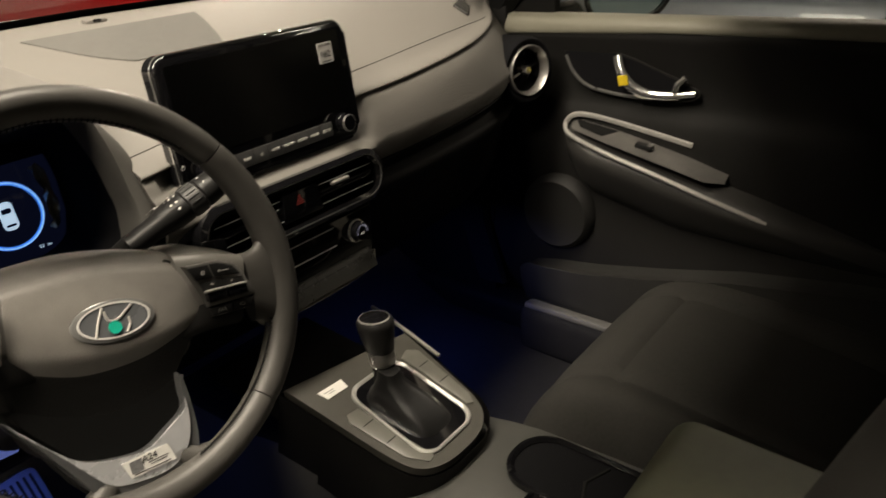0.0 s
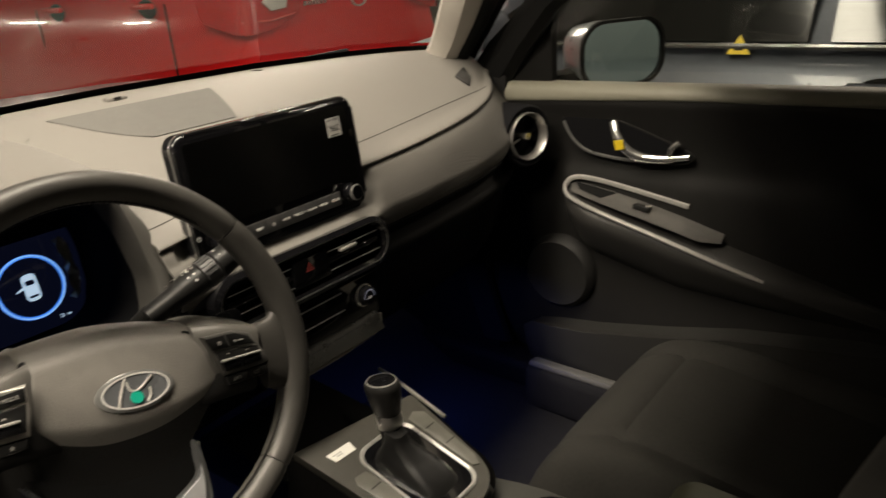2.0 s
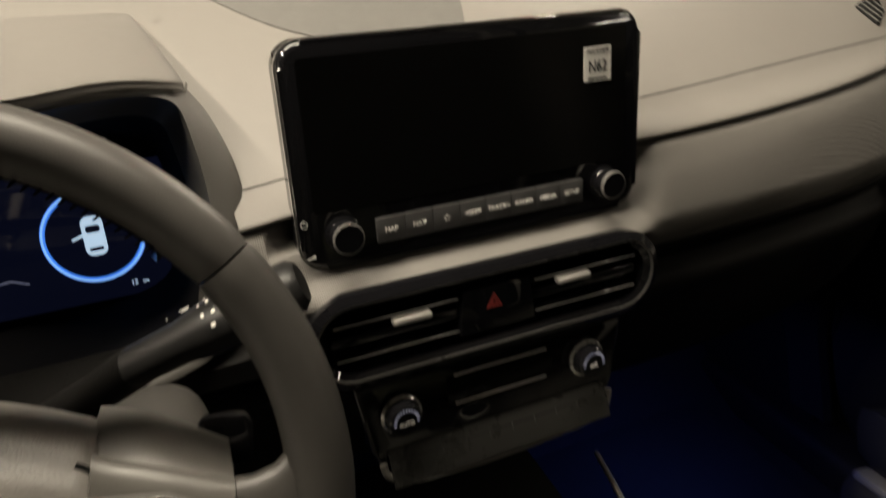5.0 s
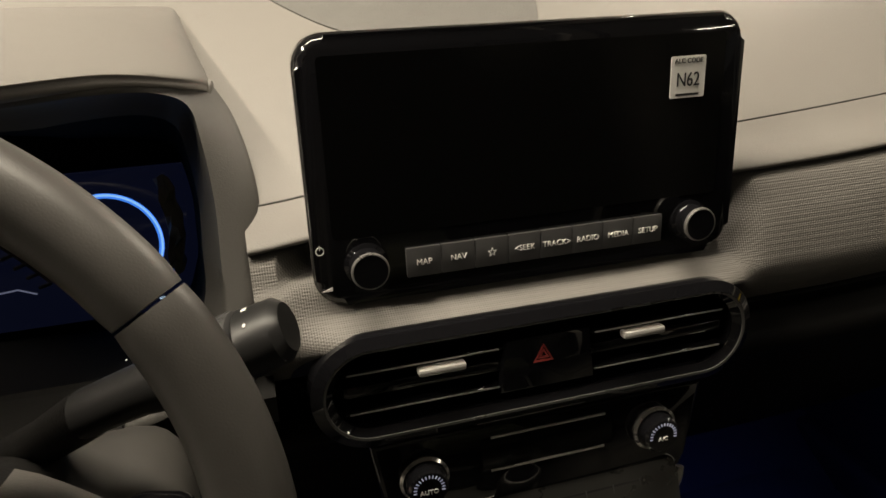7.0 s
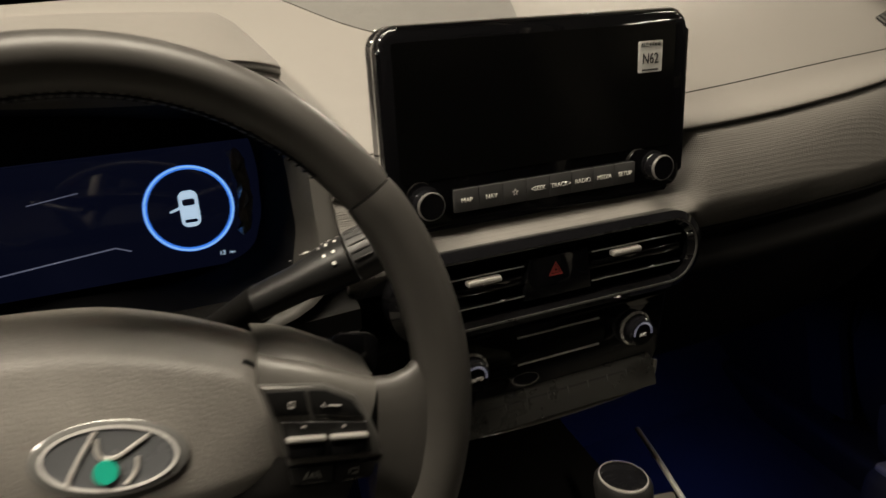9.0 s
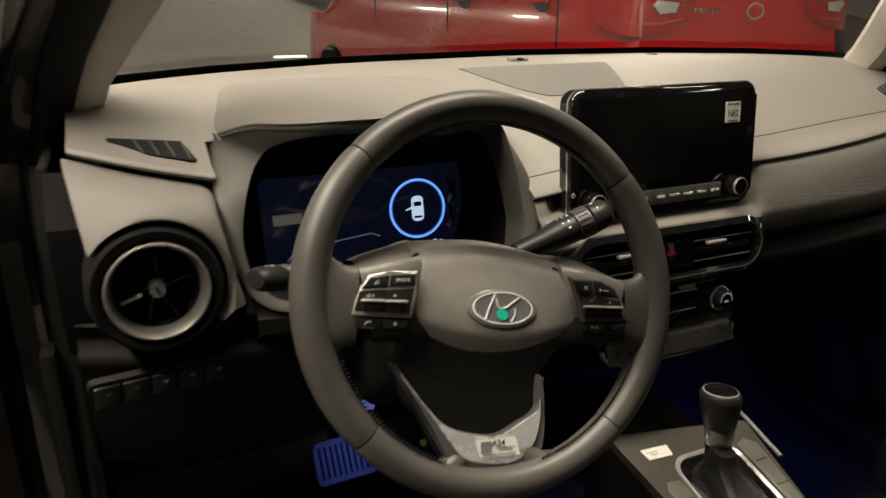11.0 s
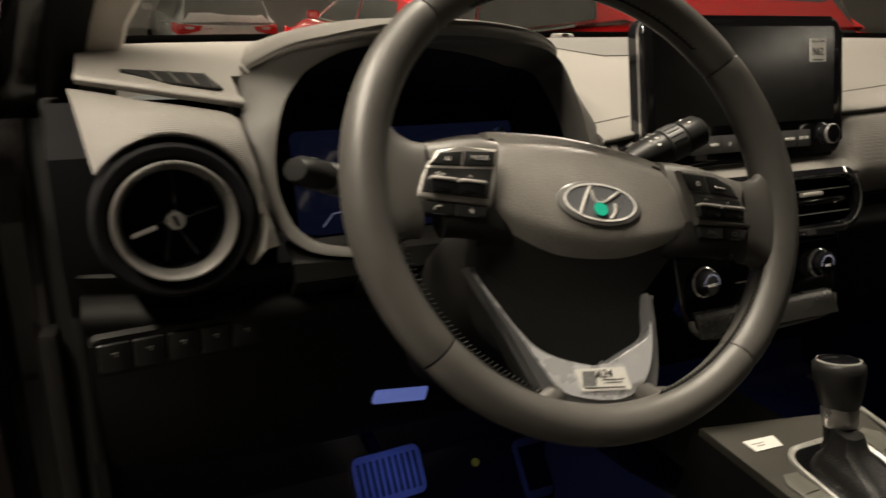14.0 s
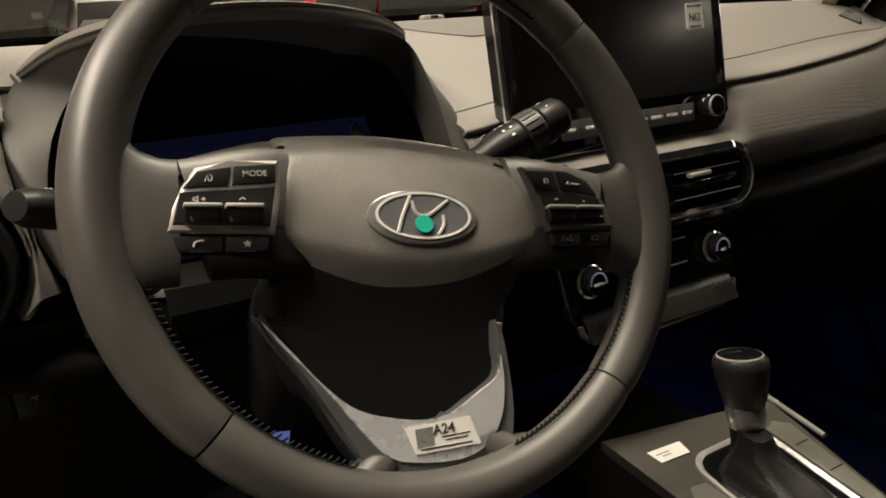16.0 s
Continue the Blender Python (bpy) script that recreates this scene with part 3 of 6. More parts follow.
# cross stitches on the inner side of the grips
for a0, a1 in ((-72, -14), (194, 252), (52, 128)):
    n = 44
    pieces = []
    for i in range(n):
        a = radians(a0 + (a1 - a0) * i / (n - 1))
        for lean, off in ((24, 0.0016), (-24, -0.0016)):
            rr = RR - RT * 0.97 + off
            pieces.append(rbox(0.0040, 0.0011, 0.0012, 0.0004, 1, m=pose(math.cos(a) * rr, math.sin(a) * rr, 0.0050 - off * 1.2, 0, 20, math.degrees(a) + lean)))
    part("stitching", joined(*pieces), RUBBER, wheel, "black cross stitching")
    part("stitch_seam", tube([(math.cos(radians(a0 + (a1 - a0) * i / 30)) * (RR - RT * 0.97), math.sin(radians(a0 + (a1 - a0) * i / 30)) * (RR - RT * 0.97), 0.0040) for i in range(31)], 0.0011, 5), RUBBER, wheel)


def pad_z(x, y):
    """Height of the airbag cover: a crown that rolls under below the badge."""
    d = y - (-0.034 + 2.4 * (x - 0.002) ** 2)
    return 0.007 - 0.6 * x * x - (4.6 * d * d if d > 0 else 0.030 * (1 - math.exp(-42 * (math.sqrt(d * d + 0.0001) - 0.010))))


mid_line = even([(-0.0737, -0.031), (-0.0394, -0.0452), (-0.0148, -0.0500), (0.0186, -0.0488), (0.0442, -0.042), (0.0785, -0.028)], 44)
top_line = even([(-0.0736, -0.029), (-0.0722, 0.004), (-0.0690, 0.0270), (-0.0660, 0.0292), (-0.0393, 0.0330), (-0.0065, 0.0352), (0.0281, 0.0312), (0.0600, 0.0230), (0.0655, 0.0190), (0.0713, 0.0056), (0.0776, -0.0065), (0.0800, -0.018), (0.0790, -0.026)], 44)
low_line = even([(-0.0738, -0.033), (-0.0745, -0.044), (-0.0690, -0.078), (-0.0600, -0.1000), (-0.038, -0.1150), (-0.014, -0.1225), (0.0084, -0.1240), (0.0270, -0.1150), (0.0440, -0.1030), (0.0475, -0.080), (0.066, -0.049), (0.0780, -0.030)], 44)


def patch(a, b, n, hem, shoulder=0.0):
    """A skin between two lines on the cover, with a rolled edge at the second."""
    rows = []
    for k in range(n + 1):
        v = k / n
        row = []
        for p, q in zip(a, b):
            w = p.lerp(q, v)
            roll = max(0.0, (v - 0.86) / 0.14)
            row.append((w.x, w.y, pad_z(w.x, w.y) - 0.005 * roll ** 2.5))
        rows.append(row)
    edge = rows[-1]
    for f in (0.25, 0.5, 0.75, 1.0):
        g = math.sin(f * math.pi / 2)
        rows.append([(x * (1 + 0.05 * f), y + shoulder * g * min(1.0, max(0.0, (y + 0.02) / 0.04)), z - hem * f * f) for x, y, z in edge])
    return loft(rows)


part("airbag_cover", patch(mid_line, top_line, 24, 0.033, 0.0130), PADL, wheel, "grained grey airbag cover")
# Same cover rolling under; its shade is put into a near-black colour.
part("lower_cover", patch(mid_line, low_line, 22, 0.02), material("lower_cover_shaded", (0.012, 0.0117, 0.0113), 0.5, spec=0.25, bump=0.4, bump_scale=330, leather=True), wheel, "lower part of the cover, its shade put into the colour")
for pts in ([(-0.0665, 0.0295), (-0.0705, 0.027), (-0.0740, 0.004), (-0.0752, -0.022), (-0.0765, -0.044)], [(0.060, 0.0242), (0.0670, 0.0200), (0.0735, 0.0050), (0.0798, -0.0070), (0.0822, -0.020)]):
    part("pad_groove", tube(smooth_line([(x, y, pad_z(x, y) - 0.006) for x, y in pts], 4), 0.0017, 6), RUBBER, wheel, "dark joint beside the cover")

# side spokes: grey plastic next to the cover, leather towards the rim
SPOKEG = material("spoke_plastic", (0.105, 0.1005, 0.092), 0.42, bump=0.12, bump_scale=700, vary=0.06)
for s in (-1, 1):
    steps = [(0.066, 0.0285, -0.046, -0.013), (0.074, 0.0265, -0.045, -0.008), (0.085, 0.0250, -0.044, -0.0035), (0.100, 0.0215, -0.043, -0.001), (0.112, 0.0180, -0.043, 0.0002), (0.122, 0.0160, -0.044, 0.0006),
             (0.130, 0.0165, -0.047, 0.0006), (0.139, 0.0200, -0.053, 0.0004), (0.148, 0.0290, -0.062, 0.0), (0.156, 0.0440, -0.076, -0.0006), (0.163, 0.0640, -0.094, -0.0015)]

    def section(x, top, bot, z):
        h, c = (top - bot) / 2, (top + bot) / 2
        out = []
        for i in range(24):
            a = 2 * math.pi * i / 24
            y = c + h * math.cos(a) * (abs(math.cos(a)) + 0.001) ** -0.35
            lean = 0.014 * max(0.0, 0.012 - y) / 0.055 if x < 0.125 else 0.0
            xr = min(x - lean, math.sqrt(max(0.0, (RR + 0.002) ** 2 - y * y)))
            out.append((s * xr, y, z + 0.0105 * math.sin(a)))
        return out

    part("spoke_shoulder", loft([[(s * x, top - 0.006, z + 0.006), (s * x, top + 0.002, z + 0.001), (s * x, top + 0.008 * f, z - 0.010), (s * x, top + 0.0125 * f, z - 0.022), (s * x, top + 0.014 * f, z - 0.036)] for x, top, z, f in ((0.066, 0.0255 - 0.003 * s, -0.018, 1.15), (0.076, 0.0240 - 0.0015 * s, -0.012, 1.15), (0.086, 0.0220, -0.0060, 1.1), (0.100, 0.0185, -0.003, 1.0), (0.112, 0.0155, -0.002, 0.9), (0.122, 0.0135, -0.0015, 0.7))]), SPOKEG, wheel, "satin grey back of the spoke cover")
    part("spoke_cover", loft([section(x, top, -0.026, z) for x, top, bot, z in steps[:6]], close_u=True, caps=True), SPOKEG, wheel, "satin grey plastic spoke cover")
    part("spoke_underside", loft([section(x, -0.012, bot, z - 0.0015) for x, top, bot, z in steps[:6]], close_u=True, caps=True), HARD, wheel, "black lower half of the spoke")
    stub = [section(*q) for q in steps[6:]]
    stub = [[(x - s * 0.0076 + (stub[0][0][0] - x) * 0.02, y * 0.985, z * 0.96) for x, y, z in stub[0]]] + stub
    part("spoke", loft(stub, close_u=True, caps=True), LEATHER, wheel, "dark leather spoke end")

# lower spoke: satin trim in a dark edge
edge_o = [(-0.0880, -0.0600), (-0.0863, -0.0640), (-0.0761, -0.0790), (-0.0604, -0.1000), (-0.0448, -0.1260), (-0.0341, -0.1405), (-0.0227, -0.1490), (-0.0076, -0.1540), (0.015, -0.1550), (0.0361, -0.1498), (0.0479, -0.1392), (0.0520, -0.1243), (0.0526, -0.1057), (0.0512, -0.0836), (0.0484, -0.0700)]
edge_i = [(0.0468, -0.0850), (0.0455, -0.1005), (0.0270, -0.1120), (0.0084, -0.1210), (-0.014, -0.1195), (-0.038, -0.1125), (-0.0555, -0.0980), (-0.0725, -0.0780)]
face_o = [(-0.0850, -0.0640), (-0.0740, -0.0785), (-0.0560, -0.0985), (-0.0375, -0.1225), (-0.0250, -0.1365), (-0.0097, -0.1420), (0.0162, -0.1435), (0.0340, -0.1372), (0.0437, -0.1234), (0.0474, -0.1053), (0.0470, -0.0900)]
TRIMZ = -0.0062
ring = [(p.x, p.y) for p in smooth_line([Vector((*p, 0)) for p in edge_o + edge_i + edge_o[:1]], 4)[:-1]]
part("trim_edge", prism(ring, 0.011, 0.0035, 3, m=pose(0, 0, TRIMZ - 0.0115)), material("satin_edge_grey", (0.14, 0.142, 0.145), 0.35, 0.4), wheel, "dark satin edge of the lower spoke")
ring = [(p.x, p.y) for p in smooth_line([Vector((*p, 0)) for p in face_o + edge_i[1:] + face_o[:1]], 4)[:-1]]
part("lower_trim", prism(ring, 0.003, 0.0012, 2, m=pose(0, 0, TRIMZ - 0.0015)), material("satin_silver_trim", (0.58, 0.59, 0.61), 0.27, 0.35), wheel, "satin silver lower spoke trim")
# added black slab: stands for the dark see-through gap between cover and trim
low_b = [(-0.080, -0.060), (-0.062, -0.100), (-0.045, -0.130), (-0.030, -0.150), (0.042, -0.150), (0.050, -0.125), (0.049, -0.070)]
part("dark_gap_backing", prism(low_b, 0.012, 0.003, 2, m=pose(0, 0, -0.030)), RUBBER, wheel, "added black backing for the dark gap above the trim")
for root, side in (((-0.038, -0.146), -1), ((0.049, -0.142), 1)):
    part("spoke_root", tube([(root[0] - side * 0.014, root[1] + 0.006, -0.014), (root[0], root[1] - 0.004, -0.010), (root[0] + side * 0.018, root[1] - 0.006 + 0.004 * side, -0.004)], [0.010, 0.012, 0.009], 10), LEATHER, wheel, "leather root of the lower spoke")
stick = part("label_sticker", prism([(-0.0144, -0.1241), (0.0236, -0.1218), (0.0288, -0.1367), (-0.0093, -0.1381)], 0.0005, m=pose(0, 0, TRIMZ + 0.0018)), WHITE, wheel, "white paper code label")
LZ = TRIMZ + 0.0024
lettering("label_code", "A24", 0.0076, INK, stick, pose(0.0075, -0.1268, LZ, 0, 0, 3))
part("label_print", joined(rbox(0.017, 0.0006, 0.0002, 0, m=pose(0.0145, -0.1303, LZ, 0, 0, 3)), rbox(0.013, 0.0006, 0.0002, 0, m=pose(0.0145, -0.1322, LZ, 0, 0, 3)), rbox(0.030, 0.0007, 0.0002, 0, m=pose(0.0085, -0.1356, LZ, 0, 0, 2))), INK, stick)
part("label_block", rbox(0.0100, 0.0098, 0.0002, 0, m=pose(-0.0036, -0.1300, LZ, 0, 0, 3)), material("print_grey", (0.16, 0.16, 0.16), 0.6, vary=0.9, scale=900), stick)

# emblem: plain oval badge
BM = pose(0.0030, -0.0135, pad_z(0.003, -0.0135) - 0.0010, -11)
emb = part("badge", lathe([(0.0, 0.0), (0.0326, 0.0), (0.0322, 0.0022), (0.0300, 0.0030), (0.0, 0.0034)], 56, m=BM @ Matrix.Diagonal((1, 0.51, 1, 1))), material("badge_film", (0.17, 0.17, 0.165), 0.22, 0.3, coat=0.5), wheel, "oval silver badge under a clear film")
part("badge_field", prism(ellipse(0.0268, 0.0130, 48), 0.0006, m=BM @ pose(0, 0, 0.0028)), material("badge_dark", (0.09, 0.094, 0.10), 0.25, coat=0.5), emb, "dark grey badge field")
part("badge_rim", ring_prism(ellipse(0.0279, 0.0141, 56), ellipse(0.0264, 0.0127, 56), 0.0014, m=BM @ pose(0, 0, 0.0026)), material("badge_bright", (0.75, 0.74, 0.72), 0.25, 0.3), emb)
part("badge_bar", joined(tube(smooth_line([(-0.0165, -0.0098, 0), (-0.0125, 0.0, 0), (-0.0065, 0.0115, 0)], 4), 0.0011, 6), tube(smooth_line([(0.0065, -0.0115, 0), (0.0105, -0.006, 0), (0.0110, 0.0, 0)], 4), 0.0010, 6),
                          tube(smooth_line([(-0.0060, 0.0085, 0), (-0.0045, 0.0010, 0), (0.0020, 0.0, 0), (0.0105, 0.0055, 0), (0.0155, 0.0090, 0)], 4), 0.0011, 6)), SILVER, emb, m=BM @ pose(0, 0, 0.0036))
part("green_dot", lathe([(0.0, 0.0), (0.0052, 0.0), (0.0050, 0.0006), (0.0, 0.0006)], 28, m=BM @ pose(-0.0016, -0.0058, 0.0048)), GREEN, wheel, "round green sticker")

# switch pods
PODS = {-1: dict(line=[(-0.0745, 0.0148), (-0.0985, 0.0134), (-0.1150, 0.0098), (-0.1215, -0.0005), (-0.1258, -0.0115), (-0.1290, -0.0228), (-0.0785, -0.0236), (-0.0745, -0.0040)],
                 well=[(-0.0770, 0.0010), (-0.1225, -0.0030), (-0.1262, -0.0190), (-0.0805, -0.0196)],
                 keys=[[(-0.0970, 0.0103), (-0.0766, 0.0122), (-0.0771, 0.0026), (-0.0982, 0.0008)], [(-0.1141, 0.0073), (-0.0985, 0.0100), (-0.0998, 0.0004), (-0.1207, -0.0011)],
                       [(-0.1262, -0.0240), (-0.1034, -0.0242), (-0.1037, -0.0320), (-0.1235, -0.0316)], [(-0.1018, -0.0242), (-0.0812, -0.0244), (-0.0825, -0.0315), (-0.1021, -0.0320)]],
                 bars=((-0.1122, 0.0176), (-0.0931, 0.0180)), y=-0.0103),
        1: dict(line=[(0.0652, 0.0160), (0.0955, 0.0152), (0.1110, 0.0096), (0.1180, -0.0005), (0.1225, -0.0115), (0.1258, -0.0215), (0.0795, -0.0226), (0.0735, -0.0040)],
                well=[(0.0745, -0.0005), (0.1168, -0.0030), (0.1200, -0.0188), (0.0800, -0.0194)],
                keys=[[(0.0675, 0.0131), (0.0860, 0.0131), (0.0887, 0.0012), (0.0725, 0.0016)], [(0.0875, 0.0131), (0.0958, 0.0129), (0.1085, 0.0074), (0.1150, -0.0010), (0.0902, 0.0012)],
                      [(0.0800, -0.0236), (0.1005, -0.0234), (0.1000, -0.0314), (0.0812, -0.0314)], [(0.1020, -0.0234), (0.1225, -0.0230), (0.1190, -0.0312), (0.1015, -0.0314)]],
                bars=((0.0868, 0.0186), (0.1070, 0.0184)), y=-0.0092)}


def pod(s):
    q = PODS[s]
    # lit and shaded copies of one satin metal; the right pod is darker
    mat = material("pod_silver", (0.42, 0.405, 0.38), 0.34, 0.55) if s < 0 else material("pod_silver_shaded", (0.13, 0.127, 0.12), 0.32, 0.45)
    base = part("switch_pod", prism(q["line"], 0.0056, 0.0022, 3, m=pose(0, 0, 0.0058)), mat, wheel, "satin silver switch pod" if s < 0 else "satin silver switch pod, toned darker for shade")
    mx, my = sum(p[0] for p in q["well"]) / 4, sum(p[1] for p in q["well"]) / 4
    part("well", prism([(mx + (a - mx) * 0.98, my + (b - my) * 0.98) for a, b in q["well"]], 0.0024, 0.0006, 1, m=pose(0, 0, 0.0096)), BUTTOND, base, "flat black sheet for the shaded opening of the rockers")
    for k, poly in enumerate(q["keys"]):
        z = 0.0086 if k < 2 else 0.0068
        part("button", prism(poly, 0.0040, 0.0009, 2, m=pose(0, 0, z)), BUTTOND, base, "black button")
        low = poly[-2:] if k < 2 else [poly[2], poly[3]]
        a, b = (Vector((*low[0], 0)), Vector((*low[1], 0)))
        # highlight on the lower button edge, put in as a thin silver line
        if k >= 2:
            part("button_glint", tube([a.lerp(b, 0.25) + Vector((0, 0.0003, z + 0.0034)), a.lerp(b, 0.75) + Vector((0, 0.0003, z + 0.0034))], 0.0003, 5), SILVER, base)
    part("foot", prism([q["keys"][2][0], q["keys"][3][1], q["keys"][3][2], q["keys"][2][3]], 0.006, 0.001, 1, m=pose(0, 0, 0.0010)), RUBBER, base)
    for cx, w in q["bars"]:
        part("toggle", rbox(w, 0.0022, 0.0060, 0.0009, 2, m=pose(cx, q["y"], 0.0142)), SILVER, base, "silver rocker bar")
        part("toggle", prism([(cx - w / 2, q["y"] - 0.0012), (cx + w / 2, q["y"] - 0.0012), (cx + w * 0.46, q["y"] - 0.0085), (cx - w * 0.46, q["y"] - 0.0085)], 0.0050, 0.0016, 2, m=pose(0, 0, 0.0112)), PIANO, base, "black rocker")
    return base


pl, pr = pod(-1), pod(1)
KZ, KL = 0.0128, 0.0110
lettering("button_word", "MODE", 0.0042, PRINT, pl, pose(-0.0872, 0.0066, KZ, 0, 0, 3))


def mark(base, x, y, z, *lines, r=0.00035):
    """A small printed sign drawn with a few strokes."""
    part("button_mark", joined(*[tube([(a, b, 0) for a, b in ln], r, 5) for ln in lines]), PRINT, base, m=pose(x, y, z))


mark(pl, -0.1090, 0.0038, KZ, [(-0.0016, -0.0016), (-0.0006, 0.0012), (0.0004, -0.0016)], [(0.0006, 0.0018), (0.0018, 0.0006), (0.0012, -0.0016)])
mark(pl, -0.1140, -0.0065, 0.0122, [(-0.0022, -0.0006), (-0.0012, -0.0006), (-0.0002, -0.0016), (-0.0002, 0.0016), (-0.0012, 0.0006), (-0.0022, 0.0006), (-0.0022, -0.0006)], [(0.0014, 0.0), (0.0034, 0.0)], [(0.0024, -0.001), (0.0024, 0.001)])
mark(pl, -0.0935, -0.0060, 0.0122, [(-0.0014, -0.0006), (0.0, 0.0007), (0.0014, -0.0006)])
mark(pl, -0.1140, -0.0280, KL, [(-0.0028, -0.0014), (-0.0020, 0.0006), (-0.0004, 0.0014), (0.0022, 0.0014)], r=0.0007)
star = [((0.0022 if i % 2 == 0 else 0.0009) * math.sin(math.pi * i / 5), (0.0022 if i % 2 == 0 else 0.0009) * math.cos(math.pi * i / 5)) for i in range(10)]
part("button_mark", prism(star, 0.0004, m=pose(-0.0920, -0.0280, KL - 0.0002)), PRINT, pl)
mark(pr, 0.0800, 0.0068, KZ, [(-0.0012, -0.0014), (-0.0012, 0.0014), (0.0010, 0.0014), (0.0010, -0.0014), (-0.0012, -0.0014)], r=0.0004)
mark(pr, 0.0985, 0.0056, KZ, [(-0.0044, -0.0004), (-0.0036, 0.0010), (-0.0028, -0.0004), (-0.0036, -0.0010)], [(-0.0014, 0.0), (0.0046, -0.0004)], r=0.0005)
mark(pr, 0.0860, -0.0040, 0.0122, [(-0.0012, -0.0005), (0.0, 0.0006), (0.0012, -0.0005)])
mark(pr, 0.1050, -0.0048, 0.0122, [(-0.0008, 0.0), (0.0008, 0.0)], [(0.0, -0.0008), (0.0, 0.0008)])
mark(pr, 0.0905, -0.0272, KL, [(-0.0036, -0.0018), (-0.0022, 0.0016)], [(0.0036, -0.0018), (0.0022, 0.0016)], [(-0.0012, -0.0014), (0.0, 0.0010), (0.0012, -0.0014)])
mark(pr, 0.1108, -0.0270, KL, [(-0.0024, -0.0012), (-0.0024, 0.0012)], [(-0.0012, 0.0012), (0.0016, 0.0012), (0.0016, -0.0012), (-0.0012, -0.0012)])

# shift paddle, column shroud and stalks
part("shift_paddle", prism(rrect(0.026, 0.024, 0.007, 4, 0.121, 0.022), 0.006, 0.002, m=pose(0, 0, -0.04)), PIANO, wheel, "gloss black shift paddle")
part("shift_paddle", prism(rrect(0.026, 0.020, 0.007, 4, -0.112, -0.002), 0.006, 0.002, m=pose(0, 0, -0.04)), PIANO, wheel, "gloss black shift paddle")
col = thing("steering_column", "black plastic steering column shroud", "steering column", COLUMN)
rows = []
for z, w, h, c in ((-0.045, 0.080, 0.070, -0.028), (-0.06, 0.092, 0.078, -0.030), (-0.13, 0.10, 0.09, -0.040), (-0.26, 0.11, 0.10, -0.07)):
    rows.append([(x, y + c, z) for x, y in rrect(w * 1.3, h * 1.1, 0.03, 5)])
part("shroud", loft(rows, close_u=True, caps=True), HARD, col)


def stalk(name, label, p0, p1, r, marks):
    """A control lever from p0 to p1 with a twist collar and an end knob."""
    ob = thing(name, label, "control stalk", look(p0, p1))
    L = (Vector(p1) - Vector(p0)).length
    F = Matrix.Diagonal((1, 0.8, 1, 1))
    part("lever", lathe([(r * 0.75, 0.0), (r * 0.8, -L * 0.3), (r, -L * 0.45), (r * 1.04, -L * 0.62)], 24, m=F), BUTTOND, ob)
    col_ = part("collar", lathe([(r * 0.98, -L * 0.63), (r * 1.1, -L * 0.64), (r * 1.1, -L * 0.78), (r * 0.98, -L * 0.79)], 24, m=F), BUTTON, ob, "ribbed twist collar")
    part("end_knob", lathe([(r * 1.0, -L * 0.80), (r * 1.06, -L * 0.81), (r * 1.0, -L * 0.96), (r * 0.75, -L), (0, -L * 1.005)], 24, m=F), BUTTOND, ob, "end knob")
    for k in range(9):
        a = 20 + 140 * k / 8
        part("collar_rib", rbox(0.0016, 0.0012, L * 0.12, 0.0004, 1, m=Matrix.Diagonal((1, 0.8, 1, 1)) @ pose(r * 1.1 * math.cos(radians(a)), r * 1.1 * math.sin(radians(a)), -L * 0.71, 0, 0, a + 90)), BUTTOND, col_)
    for a, z, w, d in marks:
        part("print_mark", rbox(w * 0.6, 0.0005, d * 0.6, 0, m=F @ pose(r * 1.055 * math.cos(radians(a)), r * 1.055 * math.sin(radians(a)), -L * z, 0, 0, a - 90)), WHITE, ob)
    return ob


MARKS = ((100, 0.40, 0.0012, 0.007), (120, 0.36, 0.005, 0.0008), (128, 0.39, 0.0008, 0.004), (112, 0.39, 0.0008, 0.004), (98, 0.30, 0.002, 0.001), (60, 0.50, 0.004, 0.003), (60, 0.56, 0.0035, 0.0035), (90, 0.48, 0.004, 0.002), (90, 0.53, 0.005, 0.003), (90, 0.585, 0.003, 0.003), (118, 0.50, 0.0045, 0.0015), (118, 0.545, 0.004, 0.004), (118, 0.60, 0.003, 0.002), (95, 0.86, 0.004, 0.004), (60, 0.87, 0.003, 0.002), (35, 0.54, 0.004, 0.004), (140, 0.54, 0.003, 0.005))
stalk("wiper_stalk", "black wiper stalk with white symbols", (-0.262, 0.200, 1.055), (-0.166, 0.181, 1.095), 0.0180, MARKS)
HARDG = material("column_grey", (0.05, 0.048, 0.044), 0.6, spec=0.2)
cover_w = part("column_cover", rbox(0.13, 0.10, 0.09, 0.030, 4), HARDG, col, "black upper column cover")
cover_w.matrix_basis = COLUMN.inverted() @ pose(-0.290, 0.222, 0.962)
root = part("stalk_root", tube([(-0.315, 0.26, 0.995), (-0.285, 0.225, 1.028), (-0.258, 0.200, 1.056)], [0.013, 0.012, 0.0125], 10), HARD, col, "black stalk root")
root.matrix_basis = COLUMN.inverted()
stalk("light_stalk", "black lighting stalk with white symbols", (-0.42, 0.235, 1.045), (-0.538, 0.146, 1.090), 0.0128, ((90, 0.88, 0.007, 0.0016), (90, 0.88, 0.0016, 0.007), (60, 0.88, 0.004, 0.003), (115, 0.52, 0.004, 0.003), (75, 0.53, 0.004, 0.002)))

